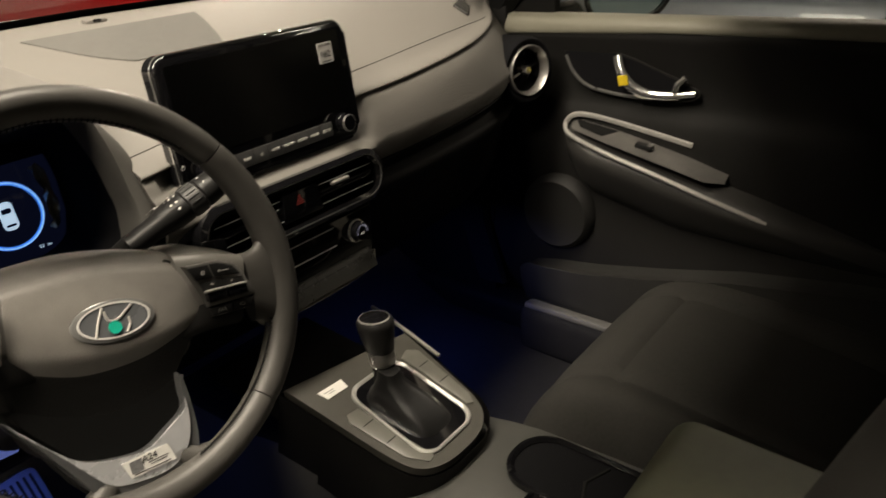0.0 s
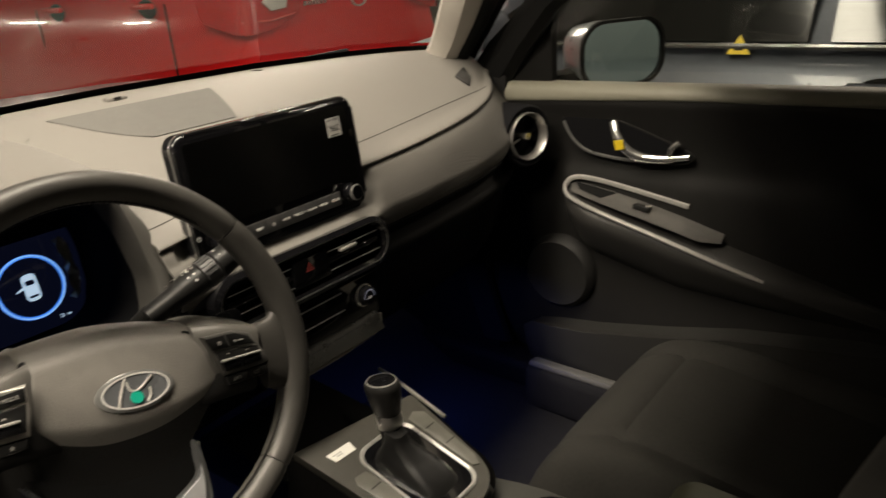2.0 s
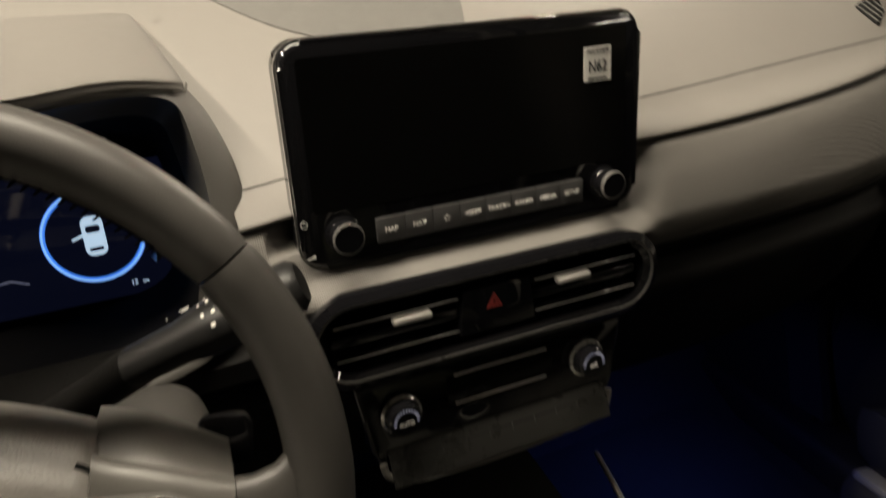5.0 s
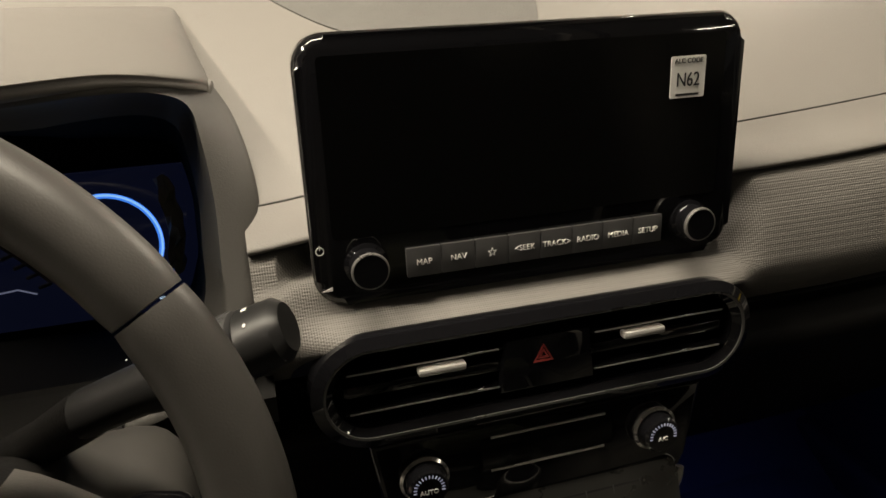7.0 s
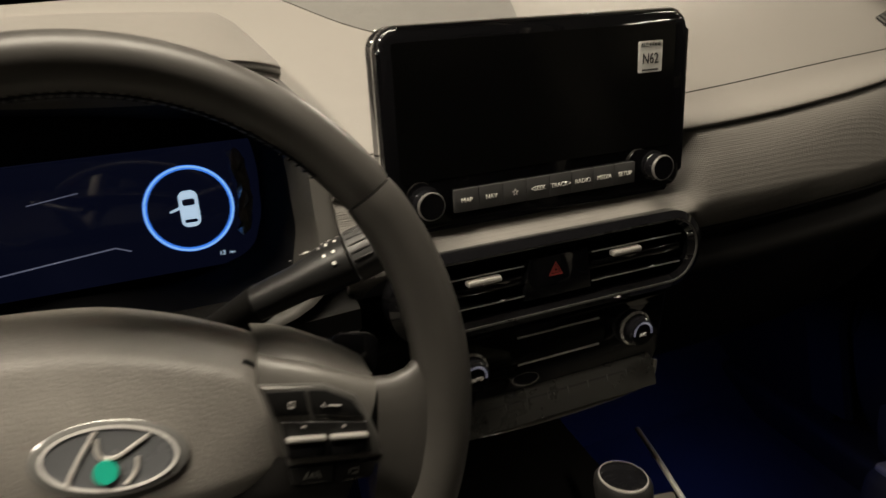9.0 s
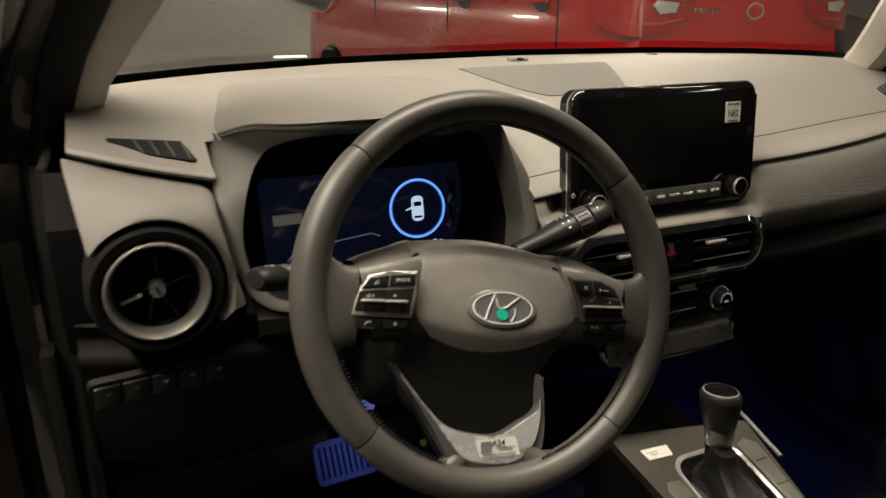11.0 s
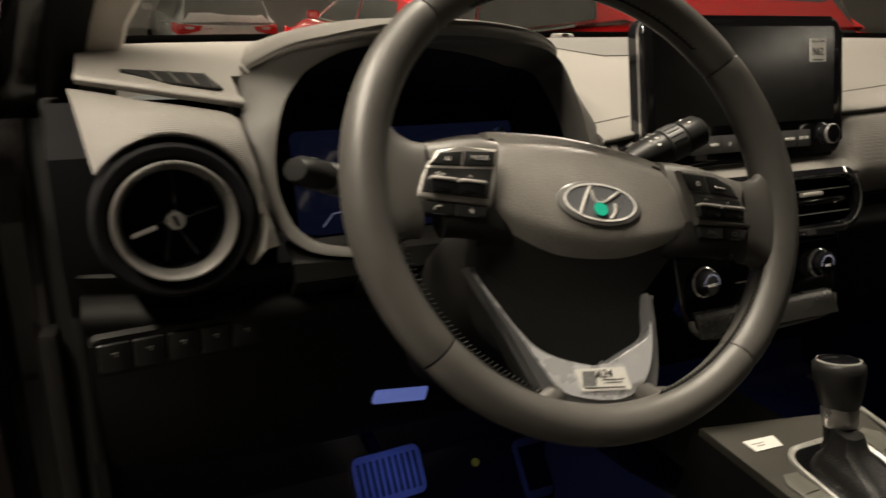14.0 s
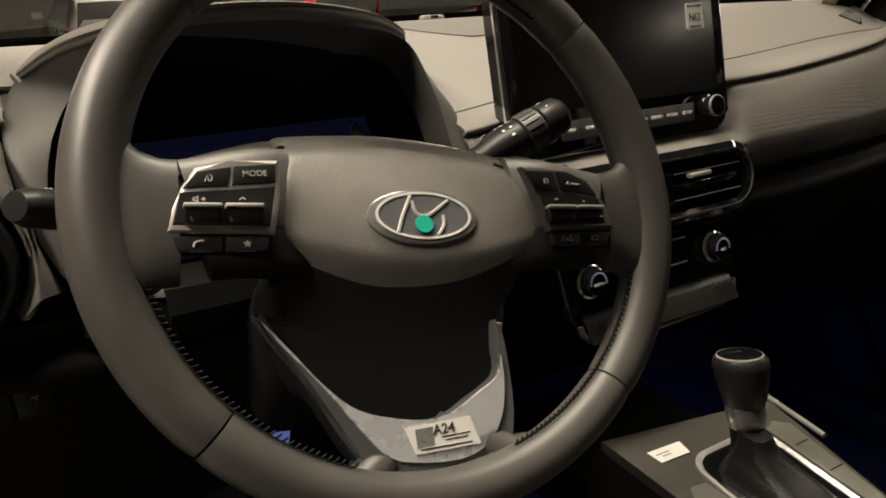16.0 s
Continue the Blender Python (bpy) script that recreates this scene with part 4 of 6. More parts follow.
# ---- central display ----
SC = face(0.0, 0.2895, 1.1242, 5.8)
scr = thing("infotainment_display", "gloss black central touch display, switched off", "display", SC)
part("housing", prism(rrect(0.2885, 0.1595, 0.018, 8, 0.0014), 0.024, 0.005, 3, m=pose(0, 0, -0.024)), PIANO, scr, "gloss black housing")
part("screen", prism(rrect(0.262, 0.106, 0.003, 3, 0, 0.0155), 0.0008, m=pose(0, 0, 0.0002)), GLOSSD, scr, "dark reflective screen glass")
part("edge_trim", ring_prism(rrect(0.2905, 0.1615, 0.019, 8, 0.0014), rrect(0.2870, 0.1580, 0.0175, 8, 0.0014), 0.003, m=pose(0, 0, -0.009)), CHROME, scr, "thin bright edge")
words = ("MAP", "NAV", "", "<SEEK", "TRACK>", "RADIO", "MEDIA", "SETUP")
for i, wd in enumerate(words):
    x = -0.0762 + 0.0223 * i
    b = part("key", prism(rrect(0.02205, 0.0190, 0.0008, 2), 0.0022, 0.0004, m=pose(x, -0.0575, 0.0002)), BUTTON, scr, "grey key")
    if wd:
        lettering("key_word", wd, 0.0052, WHITE, b, pose(x, -0.0575, 0.0032))
    else:
        star = [((0.0032 if k % 2 == 0 else 0.0014) * math.sin(math.pi * k / 5), (0.0032 if k % 2 == 0 else 0.0014) * math.cos(math.pi * k / 5)) for k in range(10)]
        part("key_mark", ring_prism(star, [(a * 0.7, c * 0.7) for a, c in star], 0.0003, m=pose(x, -0.0575, 0.0031)), WHITE, b)
for sx in (-1, 1):
    kn = part("knob", lathe([(0.0135, 0), (0.0135, 0.002), (0.0112, 0.003), (0.0112, 0.014), (0.0104, 0.0155), (0.0, 0.0155)], 40, m=pose(sx * 0.1120, -0.0545, 0.0002)), PIANO, scr, "gloss black rotary knob")
    part("knob_ring", lathe([(0.0113, 0.0128), (0.0116, 0.0140), (0.0111, 0.0157), (0.0104, 0.0158)], 40, m=pose(sx * 0.1120, -0.0545, 0.0002), caps=False), RINGC, kn, "bright knob ring")
part("power_mark", joined(ring_prism(ellipse(0.0026, 0.0026, 20, -0.139, -0.043), ellipse(0.0021, 0.0021, 20, -0.139, -0.043), 0.0003), rbox(0.0006, 0.003, 0.0003, 0, m=pose(-0.139, -0.041, 0.0002))), WHITE, scr, m=pose(0, 0, 0.0003))
part("volume_mark", prism([(-0.1405, -0.069), (-0.1335, -0.0665), (-0.1335, -0.069)], 0.0003, m=pose(0, 0, 0.0003)), WHITE, scr)
stk = part("code_sticker", prism(rrect(0.0252, 0.0262, 0.001, 2, 0.1040, 0.0415), 0.0005, m=pose(0, 0, 0.0012)), WHITE, scr, "white paper code sticker")
lettering("sticker_code", "N62", 0.0125, INK, stk, pose(0.1040, 0.0395, 0.0018) @ Matrix.Diagonal((0.78, 1, 1, 1)))
lettering("sticker_head", "ALC CODE", 0.0042, INK, stk, pose(0.1040, 0.0515, 0.0018))
part("sticker_print", rbox(0.017, 0.0014, 0.0002, 0, m=pose(0.1040, 0.0305, 0.0018)), INK, stk)
part("bracket", rbox(0.16, 0.10, 0.05, 0.008, m=pose(0, -0.02, -0.045)), HARD, scr)

# ---- centre vent and climate panel ----
vent = thing("centre_air_vent", "black centre air vent with silver tabs and hazard switch", "air vent", face(-0.001, 0.256, 0.9962, 6))
O1, O2, O3 = rrect(0.310, 0.075, 0.037, 10), rrect(0.296, 0.062, 0.0305, 10), rrect(0.283, 0.051, 0.025, 10)
part("surround", loft([[(x, y, z) for x, y in o] for o, z in ((O1, -0.015), (O1, 0.002), (O2, 0.006), (rrect(0.2925, 0.0585, 0.0288, 10), 0.004), (O3, 0.0), (O3, -0.03))], close_u=True), PIANO, vent, "gloss black surround")
part("trim_ring", ring_prism(rrect(0.2955, 0.0615, 0.0303, 10), rrect(0.2925, 0.0585, 0.0289, 10), 0.0012, m=pose(0, 0, 0.0046)), material("trim_line_grey", (0.16, 0.157, 0.15), 0.3, 0.6), vent, "thin grey trim line")
part("vent_back", prism(O3, 0.002, m=pose(0, 0, -0.03)), RUBBER, vent)
for y in (-0.0135, 0.0135):
    for cx, w in ((-0.083, 0.104), (0.083, 0.104)):
        part("slat", rbox(w, 0.0026, 0.020, 0.001, 1, m=pose(cx, y, -0.010)), PIANO, vent, "gloss black slat")
        part("slat_edge", rbox(w * 0.94, 0.0008, 0.001, 0, m=pose(cx, y, 0.0003)), SILVER, vent)
for sx in (-0.073, 0.068):
    part("slat", rbox(0.104, 0.009, 0.012, 0.003, 2, m=pose(math.copysign(0.083, sx), 0.0, -0.008)), PIANO, vent)
    part("tab", rbox(0.031, 0.0052, 0.008, 0.0018, 2, m=pose(sx, 0.0095, 0.003)), SILVER, vent, "silver vane tab")
hz = part("hazard_button", prism([(-0.03, 0.019), (0.03, 0.019), (0.034, -0.019), (-0.034, -0.019)], 0.006, 0.003, m=pose(0, 0, -0.004)), PIANO, vent, "black hazard button")
tri = [(0.0, 0.0072), (-0.0072, -0.0055), (0.0072, -0.0055)]
part("hazard_mark", joined(ring_prism(tri, [(a * 0.72, b * 0.72) for a, b in tri], 0.0004), ring_prism([(a * 0.55, b * 0.55) for a, b in tri], [(a * 0.25, b * 0.25) for a, b in tri], 0.0004)), RED, hz, "red warning triangle", m=pose(-0.004, 0.006, 0.0025))

clim = thing("climate_panel", "black climate control panel with two rotary knobs", "control panel", face(0.002, 0.252, 0.9140, 6))
cp = [(-0.125, 0.040), (0.122, 0.040), (0.110, -0.02), (0.104, -0.042), (0.088, -0.0495), (-0.088, -0.0495), (-0.107, -0.042), (-0.116, -0.02)]
part("face_plate", prism(cp, 0.03, 0.004, 3, m=pose(0, 0, -0.03)), PIANO, clim, "gloss black face")
lipline = smooth_line([(-0.109, -0.030, 0.004), (-0.106, -0.041, 0.006), (-0.090, -0.049, 0.008), (-0.045, -0.0515, 0.010), (0.0, -0.052, 0.0105), (0.045, -0.0515, 0.010), (0.086, -0.049, 0.008), (0.101, -0.041, 0.006), (0.105, -0.028, 0.004)], 5)
part("lower_lip", tube(lipline, 0.0032, 8), material("lip_grey", (0.12, 0.118, 0.105), 0.32, coat=0.3), clim, "satin grey lip round the key strip")
strip = loft([[(x, -0.0235 - 0.0015 * k, -0.003 + 0.0036 * (k ** 0.5)) for x in (-0.104, -0.06, 0.0, 0.06, 0.100)] for k in range(0, 18)])
part("key_strip", thick(strip, 0.003), material("strip_black", (0.02, 0.02, 0.0185), 0.28, coat=0.3), clim, "black sloping key strip")
for i in range(7):
    part("strip_key", rbox(0.0206, 0.017, 0.0016, 0.0005, 2, m=pose(-0.0700 + 0.0214 * i, -0.0365, 0.0090, -17)), BUTTOND, clim, "black key")
    part("strip_mark", rbox(0.0045, 0.0016, 0.0004, 0, m=pose(-0.0700 + 0.0214 * i, -0.0400, 0.0113, -17)), DIM, clim)
    part("strip_gap", rbox(0.0007, 0.012, 0.0008, 0, m=pose(-0.0593 + 0.0214 * i, -0.0335, 0.0092, -17)), BUTTON, clim)
for sx in (-0.0905, 0.0805):
    kn = part("knob", lathe([(0.0165, 0), (0.0165, 0.004), (0.014, 0.006), (0.0135, 0.015), (0.012, 0.0165), (0.0, 0.0165)], 40, m=pose(sx, 0.011, 0.0)), PIANO, clim, "gloss black climate knob")
    part("knob_ring", lathe([(0.0168, 0.0035), (0.0170, 0.0055), (0.0150, 0.0068), (0.0143, 0.0058)], 40, m=pose(sx, 0.011, 0.0), caps=False), CHROME, kn, "chrome knob ring")
    lettering("knob_word", "AUTO" if sx < 0 else "A/C", 0.0045, WHITE, kn, pose(sx, 0.009, 0.0168))
    part("knob_arc", joined(*[rbox(0.0008, 0.0022, 0.0003, 0, m=pose(sx, 0.011, 0.0168) @ pose(0, 0, 0, 0, 0, a) @ pose(0, 0.0095, 0)) for a in range(-100, 101, 14)]), DIM, kn)
part("climate_readout", rbox(0.098, 0.024, 0.002, 0.0008, m=pose(0.0, 0.016, 0.0006)), GLOSSD, clim)
part("readout_line", joined(rbox(0.085, 0.0015, 0.0012, 0, m=pose(0.0, 0.029, 0.0012)), rbox(0.085, 0.0015, 0.0012, 0, m=pose(0.0, 0.003, 0.0012))), SILVER, clim)


# ---- round side vents ----
def round_vent(x, y, z, turn):
    ob = thing("round_air_vent", "round black air vent with a silver ring and hub", "air vent", face(x, y, z, 3, turn) @ Matrix.Diagonal((0.93, 0.93, 0.93, 1)), group="side air vents")
    part("housing", lathe([(0.0675, -0.11), (0.0675, -0.010), (0.066, -0.003), (0.063, 0.001), (0.060, 0.001), (0.0535, -0.004), (0.052, -0.010)], 64, caps=False), VELVET, ob, "black round housing")
    part("silver_ring", lathe([(0.0515, -0.008), (0.0515, 0.003), (0.0505, 0.0050), (0.0490, 0.0050), (0.0470, 0.001), (0.0435, -0.012), (0.0430, -0.014)], 64, caps=False), RINGC, ob, "satin silver ring")
    part("vent_barrel", lathe([(0.0434, -0.012), (0.041, -0.04), (0.0, -0.04)], 56, caps=False), VELVET, ob)
    for a in (15, 90, 195, 255, 300):
        part("vane", rbox(0.034, 0.0016, 0.010, 0.0006, 1, m=pose(0, 0, 0, 0, 0, a) @ pose(0.025, 0, -0.020, 25)), PIANO, ob, "black vane")
    part("vane_tab", rbox(0.022, 0.004, 0.004, 0.001, 1, m=pose(0, 0, 0, 0, 0, 197) @ pose(0.027, 0, -0.012)), SILVER, ob, "silver vane tab")
    part("hub", lathe([(0.0085, -0.03), (0.0085, -0.004), (0.0072, -0.001), (0.0, -0.001)], 32), CHROME, ob, "silver hub")
    part("hub_slot", rbox(0.003, 0.010, 0.001, 0.0004, 1, m=pose(0, 0, -0.0006, 0, 0, 20)), HARD, ob)
    return ob


round_vent(-0.609, 0.272, 1.042, 3)
round_vent(0.628, 0.300, 1.036, -16)


# defroster vents on the top pad
def defroster(x, y, turn, flip):
    n = Vector((-(top_z(x + 0.015, y) - top_z(x - 0.015, y)) / 0.03, -(top_z(x, y + 0.015) - top_z(x, y - 0.015)) / 0.03, 1.0)).normalized()
    a = Vector((math.cos(radians(turn)), math.sin(radians(turn)), 0.0))
    a = (a - n * a.dot(n)).normalized()
    b = n.cross(a)
    m = Matrix(((a.x, b.x, n.x, x), (a.y, b.y, n.y, y), (a.z, b.z, n.z, top_z(x, y) - 0.0008), (0, 0, 0, 1)))
    ob = thing("window_vent", "slatted black side window vent in the dashboard", "air vent", m @ Matrix.Diagonal((flip, 1, 1, 1)), group="window vents")
    poly = [(-0.046, 0.014), (0.026, 0.019), (0.030, 0.017), (0.050, -0.013), (0.047, -0.016), (0.004, -0.011), (-0.044, 0.010)]
    # flat black sheet under the slats in place of a shaded opening
    part("vent_opening", prism(poly, 0.0025, 0.0006), RUBBER, ob, "flat black sheet for the shaded opening")
    for i in range(4):
        t = i / 4
        part("slat", tube([(-0.020 + 0.016 * i, 0.0155 + 0.001 * i, 0.0026), (-0.004 + 0.016 * i, -0.0095 - 0.0012 * i, 0.0026)], 0.0011, 6), HOODG, ob, "thin grey slat")
    return ob


defroster(-0.597, 0.394, -18, 1)
defroster(0.597, 0.425, 30, -1)

# lower switch panel, bonnet release, pedals
swp = thing("switch_panel", "black panel of lower dashboard switches", "switch panel", face(-0.614, 0.300, 0.934, -18, 6))
part("panel", prism(rrect(0.142, 0.038, 0.006), 0.008, 0.003, m=pose(0, 0, -0.004)), HARD, swp)
part("panel_edge", tube([(0.0, -0.0188, 0.003), (0.062, -0.0188, 0.003), (0.069, -0.014, 0.003), (0.0705, 0.010, 0.003)], 0.0009, 6), material("panel_edge_grey", (0.09, 0.088, 0.08), 0.4), swp, "thin grey edge")
for i in range(5):
    b = part("switch", rbox(0.0245, 0.028, 0.006, 0.002, m=pose(-0.054 + 0.0268 * i, 0.0, 0.004)), BUTTOND, swp, "black push switch")
    part("switch_mark", joined(rbox(0.0050, 0.0010, 0.0004, 0, m=pose(-0.054 + 0.0268 * i, 0.0052, 0.0073)), rbox(0.0010, 0.0046, 0.0004, 0, m=pose(-0.0530 + 0.0268 * i, 0.0040, 0.0073))), PRINT, b)


def pedal(name, label, x, y, z, w, h, tilt, turn=0):
    ob = thing(name, label, "pedal", face(x, y, z, tilt, turn))
    part("pad", prism(rrect(w, h, 0.012, 4), 0.012, 0.003), material("pedal_rubber", (0.10, 0.10, 0.10), 0.6), ob, "ribbed rubber pad")
    part("rib", joined(*[rbox(0.0035, h * 0.72, 0.003, 0.001, 1, m=pose(-w * 0.40 + w * 0.8 * i / 9, 0, 0.0125)) for i in range(10)]), RUBBER, ob)
    part("arm", tube([(0, 0.0, -0.004), (0.0, 0.06, -0.05), (0, 0.20, -0.07)], 0.010, 8), HARD, ob)
    return ob


pedal("brake_pedal", "ribbed brake pedal in blue footwell light", -0.376, 0.50, 0.637, 0.098, 0.066, 30, 3)
gas = pedal("accelerator_pedal", "slim accelerator pedal beside the console", -0.145, 0.52, 0.580, 0.044, 0.088, 35)
part("yellow_dot", lathe([(0, 0), (0.006, 0), (0.006, 0.001), (0, 0.001)], 16, m=pose(-0.091, 0.026, 0.016)), YELLOW, gas, "round yellow mark")
fl = thing("footwell_lamp", "small blue footwell lamp under the dashboard", "lamp", face(-0.403, 0.350, 0.820, -16, 2))
part("lens", rbox(0.062, 0.018, 0.006, 0.0025, 3, m=pose(0, 0, 0, 0, 0, -9)), material("footwell_lens", (0.3, 0.4, 0.8), 0.4, emit=(0.20, 0.27, 0.80), strength=0.30), fl, "glowing blue lens")
part("holder", rbox(0.070, 0.026, 0.006, 0.002, m=pose(0, 0.002, -0.005, 0, 0, -9)), HARD, fl)

# ---- centre console ----
K = pose(0.01, 0.12, 0.736, 10.8)
cons = thing("centre_console", "dark grey centre console with a gear panel and cup holders", "console", K)
outl = [(-0.100, 0.125), (-0.095, 0.03), (-0.090, -0.055), (-0.078, -0.095), (-0.045, -0.114), (0.012, -0.116), (0.048, -0.102), (0.068, -0.075), (0.080, -0.03), (0.098, 0.05), (0.106, 0.088)]
outl = [(p.x, p.y) for p in smooth_line([Vector((*q, 0)) for q in outl], 5)]
part("gear_panel", prism(outl, 0.012, 0.004, 2, m=pose(0, 0, -0.012)), material("panel_warm_grey", (0.07, 0.067, 0.058), 0.4, 0.2, coat=0.2), cons, "satin grey gear panel")
side = [(x * 1.0 + (0.007 if x > 0 else -0.007), y - 0.006 if y < -0.05 else y) for x, y in outl]
part("panel_side", loft([[(x * g, y * (1.0 if y > 0 else g), z) for x, y in side] for z, g in ((-0.004, 1.0), (-0.018, 1.01), (-0.05, 1.02), (-0.12, 1.06))] + [], close_u=True), HARD, cons, "black panel surround")
bez = rrect(0.104, 0.156, 0.024, 8, -0.004, -0.018)
bez = [(x + 0.07 * (y + 0.018), y) for x, y in bez]
inn = [(-0.004 + (x + 0.004) * 0.90, -0.018 + (y + 0.018) * 0.93) for x, y in bez]
part("chrome_bezel", loft([[(x, y, z) for x, y in o] for o, z in ((bez, -0.001), (bez, 0.003), ([(-0.004 + (x + 0.004) * 0.965, -0.018 + (y + 0.018) * 0.975) for x, y in bez], 0.0045), (inn, 0.002), (inn, -0.004))], close_u=True), material("bezel_bright", (0.62, 0.61, 0.58), 0.3, 0.5), cons, "bright bezel round the gear lever")
part("gate_plate", prism(inn, 0.002, m=pose(0, 0, -0.001)), PIANO, cons, "gloss black gate plate")
for i in range(4):
    part("gate_mark", rbox(0.005, 0.006, 0.0006, 0, m=pose(-0.036, 0.02 - 0.02 * i, 0.0014)), DIM, cons)
kr = [(0.058, 0.052), (0.076, 0.058), (0.088, 0.045), (0.068, -0.062), (0.058, -0.078), (0.050, -0.072)]
kl = [(-0.058, 0.028), (-0.076, 0.030), (-0.084, 0.018), (-0.078, -0.070), (-0.062, -0.098), (-0.050, -0.096)]
for poly in (kr, kl):
    part("key_strip", prism(poly, 0.002, 0.0008, m=pose(0, 0, 0.0002)), material("key_strip_grey", (0.13, 0.128, 0.11), 0.4), cons, "flush grey key strip")
for y in (0.02, -0.02):
    part("key_gap", rbox(0.018, 0.0012, 0.0006, 0, m=pose(0.068 + 0.1 * y, y, 0.0023)), HARD, cons)
    part("key_gap", rbox(0.018, 0.0012, 0.0006, 0, m=pose(-0.068, y - 0.02, 0.0023)), HARD, cons)
part("edge_strip", tube([(0.134, 0.178, -0.016), (0.124, 0.135, -0.008), (0.113, 0.09, -0.002), (0.098, 0.014, 0.0035)], 0.0030, 8), material("strip_satin", (0.30, 0.295, 0.27), 0.35, 0.4), cons, "thin satin edge strip")
tag = part("paper_tag", prism([(-0.075, 0.086), (-0.034, 0.083), (-0.037, 0.066), (-0.073, 0.068)], 0.001, m=pose(0, 0, 0.0005)), WHITE, cons, "small white paper tag")
for k in range(2):
    part("tag_print", rbox(0.016 - 0.006 * k, 0.0014, 0.0003, 0, m=pose(-0.062 + 0.002 * k, 0.078 - 0.004 * k, 0.0017, 0, 0, -4)), material("tag_ink", (0.3, 0.3, 0.29), 0.6), tag)

lev = thing("gear_lever", "black leather gear lever with a silver collar and boot", "gear lever", pose(0.0, 0.12, 0.736, 10.8))
boot = []
for z, w, d, ox, oy in ((0.0, 0.066, 0.118, -0.004, -0.018), (0.010, 0.060, 0.104, -0.005, -0.014), (0.020, 0.046, 0.07, -0.006, -0.002), (0.03, 0.032, 0.036, -0.006, 0.014), (0.045, 0.025, 0.027, -0.006, 0.020)):
    boot.append([(ox + 0.006 + x * (1 + 0.04 * math.sin(9 * math.atan2(y, x))), oy + y, z) for x, y in rrect(w, d, min(w, d) * 0.35, 6)])
part("boot", loft(boot, close_u=True, caps=True), material("boot_leather", (0.008, 0.008, 0.008), 0.42, bump=0.4, bump_scale=300, leather=True), lev, "black pleated leather boot")
SH = pose(0.007, 0.020, -0.004, -18, 0, 0)
part("collar", lathe([(0.0165, 0.048), (0.0175, 0.050), (0.0180, 0.066), (0.017, 0.069)], 32, m=SH), RINGC, lev, "satin silver collar")
part("neck", lathe([(0.018, 0.022), (0.0160, 0.03), (0.0158, 0.05)], 24, m=SH), HARD, lev)
part("knob", lathe([(0.0175, 0.068), (0.0190, 0.072), (0.0228, 0.090), (0.0250, 0.106), (0.0245, 0.113), (0.0212, 0.1168)], 36, m=SH @ Matrix.Diagonal((0.92, 1.08, 1, 1)), caps=False), material("knob_leather", (0.016, 0.0155, 0.015), 0.4, bump=0.2, bump_scale=500, leather=True), lev, "black leather knob")
part("knob_ring", lathe([(0.0210, 0.1165), (0.0206, 0.1180), (0.0198, 0.1182)], 36, m=SH @ Matrix.Diagonal((0.92, 1.08, 1, 1)), caps=False), SILVER, lev, "silver ring")
part("knob_top", lathe([(0.0200, 0.1176), (0.0150, 0.1192), (0.0, 0.1200)], 36, m=SH @ Matrix.Diagonal((0.92, 1.08, 1, 1))), PIANO, lev, "gloss black top cap")

# console body, tray, cup holders, arm rest
body = thing("floor_console", "dark grey floor console between the seats with a padded armrest", "console")
rows = []
for y, zt, w in ((0.52, 0.66, 0.13), (0.34, 0.66, 0.125), (0.26, 0.665, 0.115), (0.12, 0.66, 0.102), (0.0, 0.690, 0.100), (-0.04, 0.695, 0.102), (-0.22, 0.70, 0.105), (-0.5, 0.70, 0.10), (-0.95, 0.66, 0.10)):
    rows.append([(0.01 + x, y, z) for x, z in [(-w - 0.01, 0.40), (-w, zt - 0.02), (-w + 0.008, zt - 0.004), (-w + 0.02, zt), (w - 0.02, zt), (w - 0.008, zt - 0.004), (w, zt - 0.02), (w + 0.01, 0.40)]])
part("side_shell", loft(rows), material("console_grey", (0.05, 0.05, 0.045), 0.55, bump=0.3, bump_scale=600), body, "grained grey shell")
part("tray", rbox(0.20, 0.2, 0.004, 0.001, m=pose(0.01, 0.33, 0.70, 4)), RUBBER, body)
cup = thing("cup_holder", "gloss black double cup holder in the console", "cup holder", pose(0.040, -0.135, 0.702))
co, ci = rrect(0.10, 0.19, 0.045, 8), rrect(0.084, 0.172, 0.040, 8)
part("rim", loft([[(x, y, z) for x, y in o] for o, z in ((co, -0.004), (co, 0.003), (rrect(0.092, 0.181, 0.043, 8), 0.0045), (ci, 0.001), (ci, -0.004))], close_u=True), PIANO, cup, "gloss black rim")
# no depth modelled: a flat black sheet paints the shade of the well
part("well", prism(ci, 0.003, m=pose(0, 0, -0.0035)), VELVET, cup, "flat black sheet in place of the well's shade")
part("well_edge", tube([(-0.036, -0.02, 0.0), (0.0, -0.006, 0.0), (0.036, -0.02, 0.0)], 0.0025, 6), HARD, cup)
usb = thing("console_tray_lip", "gloss black oblong tray rim beside the cup holder", "tray", pose(-0.045, -0.145, 0.702))
uo, ui = rrect(0.075, 0.10, 0.012, 6), rrect(0.062, 0.088, 0.008, 6)
part("rim", loft([[(x, y, z) for x, y in o] for o, z in ((uo, -0.003), (uo, 0.003), (rrect(0.069, 0.094, 0.01, 6), 0.004), (ui, 0.0), (ui, -0.003))], close_u=True), PIANO, usb)
# flat black sheet again, painting the shade inside the tray
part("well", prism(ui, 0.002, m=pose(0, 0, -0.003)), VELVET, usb)

